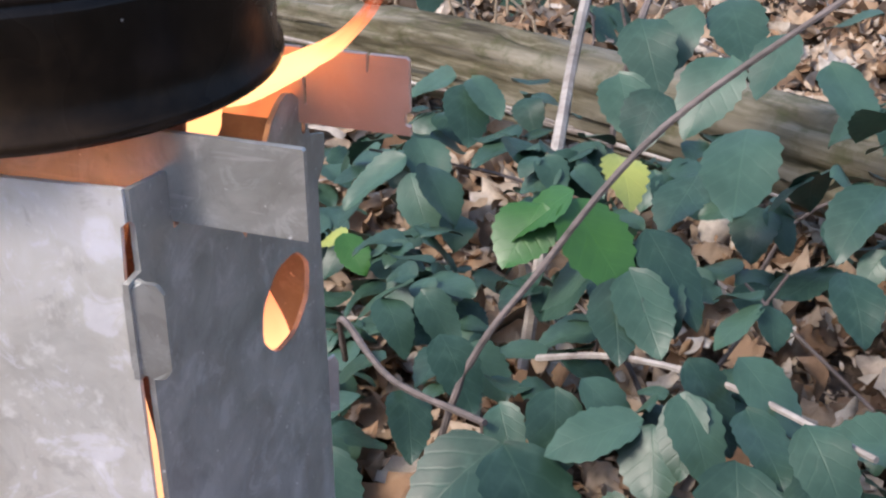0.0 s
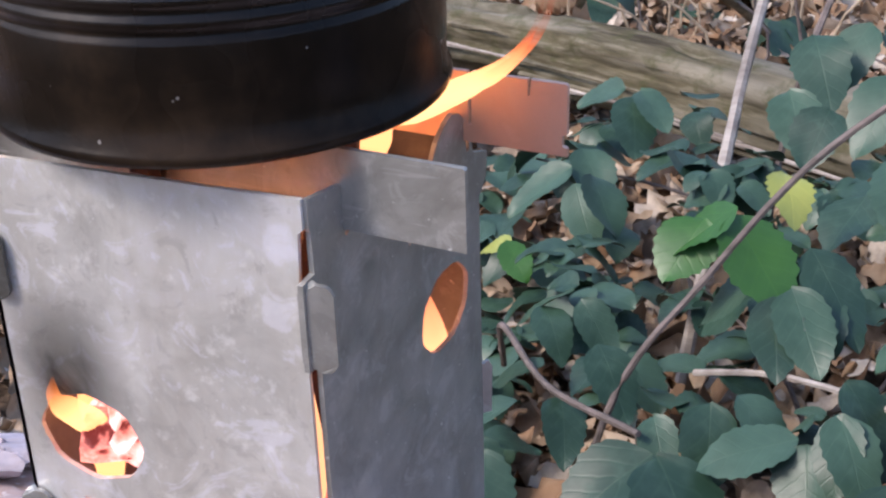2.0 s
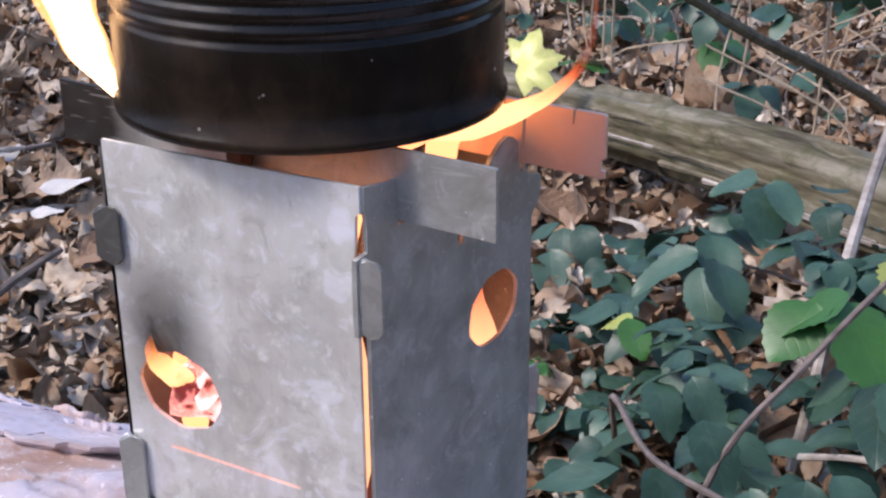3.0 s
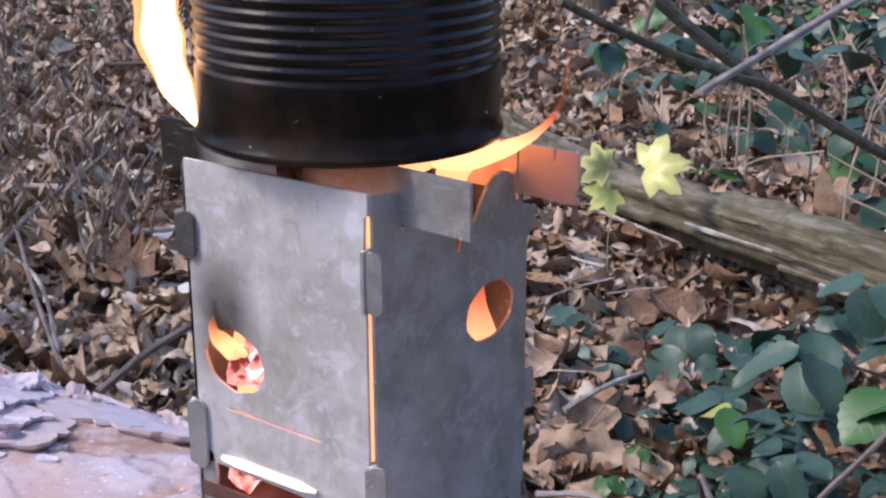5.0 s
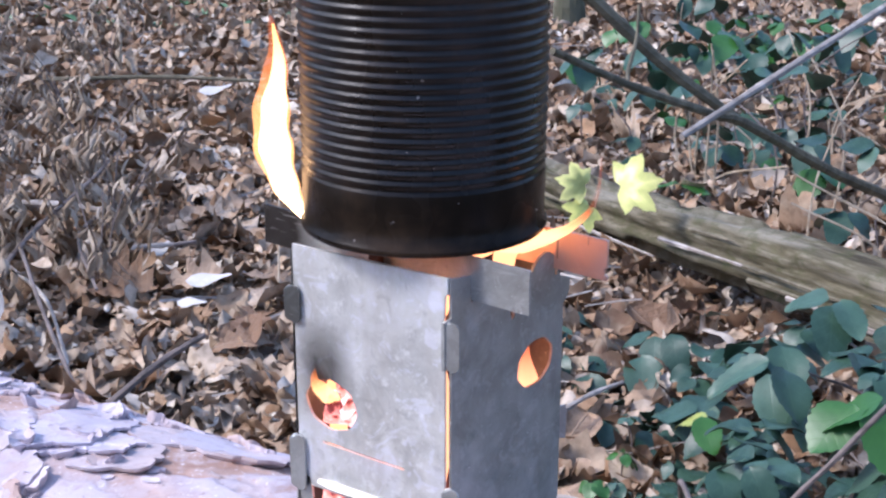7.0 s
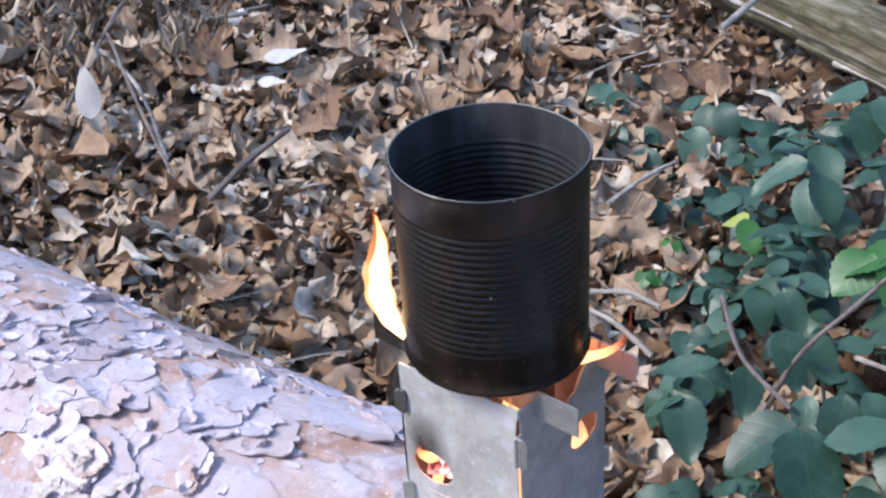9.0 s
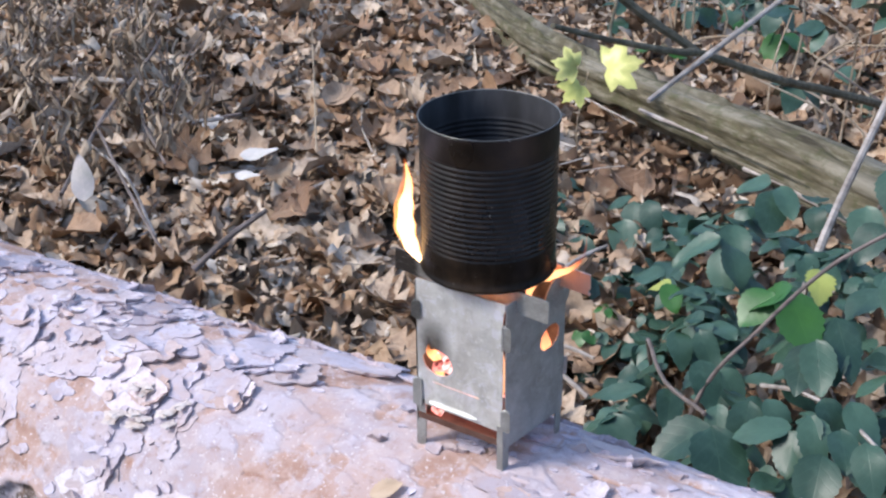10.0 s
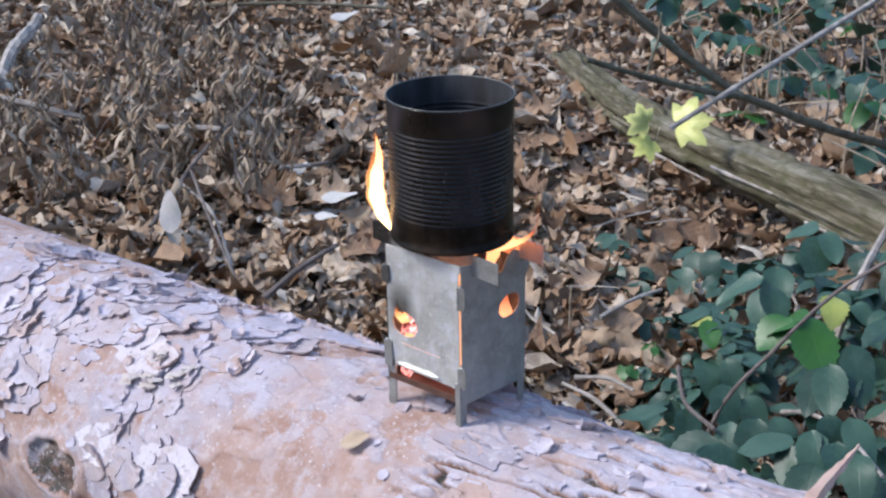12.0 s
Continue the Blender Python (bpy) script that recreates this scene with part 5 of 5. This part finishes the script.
        g = float(ground_height(np.array([x]), np.array([y]))[0]) + rnd.uniform(0.03, 0.075)
        az, ln, w = rnd.uniform(0, 3.14), rnd.uniform(0.03, 0.16), rnd.uniform(0.001, 0.0028)
        d, c = Vector((math.cos(az), math.sin(az), rnd.uniform(-0.2, 0.25))), Vector((-math.sin(az), math.cos(az), 0))
        b = len(verts)
        for e in (-0.5, 0.1, 0.5):
            m = Vector((x, y, g)) + d * ln * e + c * (0.05 * ln * (e > 0 and e < 0.3))
            verts += [tuple(m + c * w), tuple(m + Vector((0, 0, 1.6 * w))), tuple(m - c * w)]
        for r in range(2):
            for s in range(3):
                faces.append((b + 3 * r + s, b + 3 * r + (s + 1) % 3, b + 3 * r + 3 + (s + 1) % 3, b + 3 * r + 3 + s))
    tagged(shared("twig_litter", raw_mesh("twig_litter", verts, faces), STEM_PALE), "small broken twigs scattered over the dead leaves", "twigs", kind="stuff")


def single_leaf(name, label, me, m, group=""):
    ob = tagged(shared(name, me, None), label, "leaf", group)
    ob.matrix_world = m


def maple_mesh(size, material):
    """Five pointed lobes round a notched base."""
    pts = []
    side = ((8, 0.86), (15, 0.84), (20, 0.72), (30, 0.58), (38, 0.72), (46, 0.9), (54, 1.04), (62, 0.9), (72, 0.82), (80, 0.64), (92, 0.6), (102, 0.72), (112, 0.84), (122, 0.7), (138, 0.56), (155, 0.46))
    for deg, r in [(-d, q) for d, q in side[::-1]] + [(0, 1.12)] + list(side) + [(180, 0.1)]:
        a = radians(deg)
        pts.append((0.45 * size + 0.55 * size * r * math.cos(a), 0.62 * size * r * math.sin(a), 0.02 * size * math.sin(3 * a) - 0.05 * size * r * r))
    verts = [(0.3 * size, 0, 0.03 * size)] + pts
    n = len(pts)
    me = raw_mesh("leaf", verts, [(0, 1 + k, 1 + (k + 1) % n) for k in range(n)])
    me.materials.append(material)
    me.polygons.foreach_set("use_smooth", [True] * len(me.polygons))
    return me


def build_single_leaves():
    plant = thing("maple_seedling", "maple seedling with three pale yellow leaves beside the log", "seedling", None)
    part("stem", limb([(-0.78, 1.62, -0.6), (-0.79, 1.62, -0.48), (-0.772, 1.627, -0.357)], 0.0016, 0.0012, 5, 5, 0.1, 1), STRAW, plant)
    me = maple_mesh(0.085, LEAF_PALE)
    for at, spin, s in (((-0.775, 1.625, -0.352), 165, 0.85), ((-0.772, 1.622, -0.37), 225, 0.8), ((-0.765, 1.63, -0.355), 12, 1.25)):
        ob = shared("leaf", me, None, plant)
        ob.matrix_world = Matrix.Translation(at) @ Vector((0.45, -0.72, 0.55)).to_track_quat("Z", "X").to_matrix().to_4x4() @ Matrix.Rotation(radians(spin - 90), 4, "Z") @ Matrix.Scale(s, 4)
    tan = leaf_mesh("leaf", 0.027, LEAF_TAN, 5, 0.27, 0.12, -0.25, 0.3)
    single_leaf("dead_leaf", "small curled tan leaf lying on the pine log", tan, LOG @ Matrix.Translation((-0.035, 0.164 * math.cos(radians(121)), 0.164 * math.sin(radians(121)))) @ pose(0, 0, 0, 31, -8, 40))
    white = leaf_mesh("leaf", 0.085, LEAF_WHITE, 3, 0.23, 0.0, 0.05, 0.05)
    single_leaf("dead_leaf", "bleached whitish dead leaf caught upright on weeds", white, Matrix.Translation((-1.402, 0.805, -0.485)) @ Vector((0.45, -0.66, 0.6)).to_track_quat("Z", "Y").to_matrix().to_4x4() @ Matrix.Rotation(radians(99), 4, "Z") @ Matrix.Scale(1.1, 4))
    for at, turn, s in (((-1.31, 1.14, -0.49), 40, 0.95), ((-1.27, 1.08, -0.5), 10, 0.7), ((-2.46, 2.36, -0.5), 60, 1.2), ((-1.5, 1.24, -0.505), 100, 0.75)):
        single_leaf("dead_leaf", "bleached whitish dead leaf lying on the litter", white, Matrix.Translation(at) @ Matrix.Rotation(radians(turn), 4, "Z") @ Matrix.Rotation(radians(-8), 4, "Y") @ Matrix.Rotation(radians(12), 4, "X") @ Matrix.Scale(s, 4), "bleached leaves")


def oak_leaf_mesh(seed, lobed):
    """A dry leaf with a raised midrib, its blade curled up along the sides."""
    rnd = random.Random(seed)
    n, cross = 15, (-1.0, -0.6, 0.0, 0.6, 1.0)
    curl, roll, twist, bow = rnd.uniform(-1.2, 1.2), rnd.uniform(0.5, 1.9), rnd.uniform(-0.8, 0.8), rnd.uniform(-0.3, 0.3)
    verts, faces = [], []
    for k in range(n):
        t = k / (n - 1)
        w = 0.9 * t ** 0.6 * (1 - t) ** 0.55 if 0 < t < 1 else 0.008
        if lobed:
            w *= 0.72 + 0.34 * math.sin(2 * math.pi * (3.6 * t + 0.1 + 0.05 * seed)) + 0.2 * t
        for q in cross:
            v = w * q * (1 + 0.12 * (rnd.random() - 0.5))
            u = t - 0.5 + 0.06 * abs(q) * w
            verts.append((u, v * (1 - 0.3 * abs(v)) + bow * u * u, curl * u * u * 0.6 + roll * v * v + twist * u * v + 0.03 * math.sin(11 * u + 6 * q + seed) * abs(q)))
    for k in range(n - 1):
        for j in range(4):
            b = 5 * k + j
            faces.append((b, b + 5, b + 6, b + 1))
    me = raw_mesh("dead_leaf", verts, faces)
    me.materials.append(FALLEN)
    me.polygons.foreach_set("use_smooth", [True] * len(me.polygons))
    return me


def build_fallen_leaves():
    meshes = [oak_leaf_mesh(k, k % 3 > 0) for k in range(9)]
    rnd = random.Random(64)
    for k in range(110):
        far = rnd.random()
        x, y = rnd.uniform(-1.5, -0.2) - 0.9 * far * rnd.random(), 0.62 + 1.5 * far + rnd.uniform(-0.15, 0.15)
        g = float(ground_height(np.array([x]), np.array([y]))[0])
        kind = rnd.randrange(9)
        label = "curled brown oak leaf lying on the leaf litter" if kind % 3 else "curled tan beech leaf lying on the leaf litter"
        tilt = pose(0, 0, 0, rnd.uniform(-24, 24), rnd.uniform(-24, 24), rnd.uniform(0, 360))
        single_leaf("dead_leaf", label, meshes[kind], Matrix.Translation((x, y, g + rnd.uniform(0.045, 0.06))) @ tilt @ Matrix.Scale(rnd.uniform(0.07, 0.115), 4), "dead leaves on the woodland floor")


def build_far_tree():
    tree = thing("tree", "slender grey-green tree trunk beyond the leaf litter", "tree", None)
    part("trunk", limb([(-2.36, 4.36, -0.75), (-2.37, 4.37, -0.3), (-2.4, 4.42, 0.8), (-2.42, 4.5, 2.6)], 0.065, 0.05, 14, 10, 0.12, 30), TRUNK, tree)


build_ground()
build_woods()
scatter_leaves("leaf_litter", 13500, 0.5, 3.9, 0.076, 1, 0.03, label="curled brown dead leaves covering the woodland floor", fine=True, lobes=0.06, crumple=0.018)
scatter_leaves("leaf_fragments", 22000, 0.5, 4.6, 0.026, 5, 0.05, label="small broken scraps of dead leaves", stand=0.8)
scatter_leaves("leaf_litter", 15000, 3.8, 6.5, 0.066, 2, 0.04, label="curled brown dead leaves covering the woodland floor", stand=0.6)
scatter_leaves("leaf_litter", 9000, 6.4, 12.0, 0.085, 4, 0.05, label="curled brown dead leaves covering the far woodland floor")
scatter_leaves("leaf_litter", 11000, 0.25, 5.5, 0.08, 8, 0.03, centre=(0.0, -0.2), span=(64, 348), label="curled brown dead leaves round the fallen log")
scatter_leaves("ground_plants", 900, 5.6, 9.0, 0.05, 3, 0.05, span=(40, 66), label="low green plants over the far leaf litter", stand=0.4, material=MOSS, category="ground plants")
build_log()
build_stove()
build_can()
build_fire()
build_bramble()
build_sprigs()
build_far_bramble()
build_branches()
build_far_log()
build_weeds()
build_sticks()
build_single_leaves()
build_fallen_leaves()
build_far_tree()
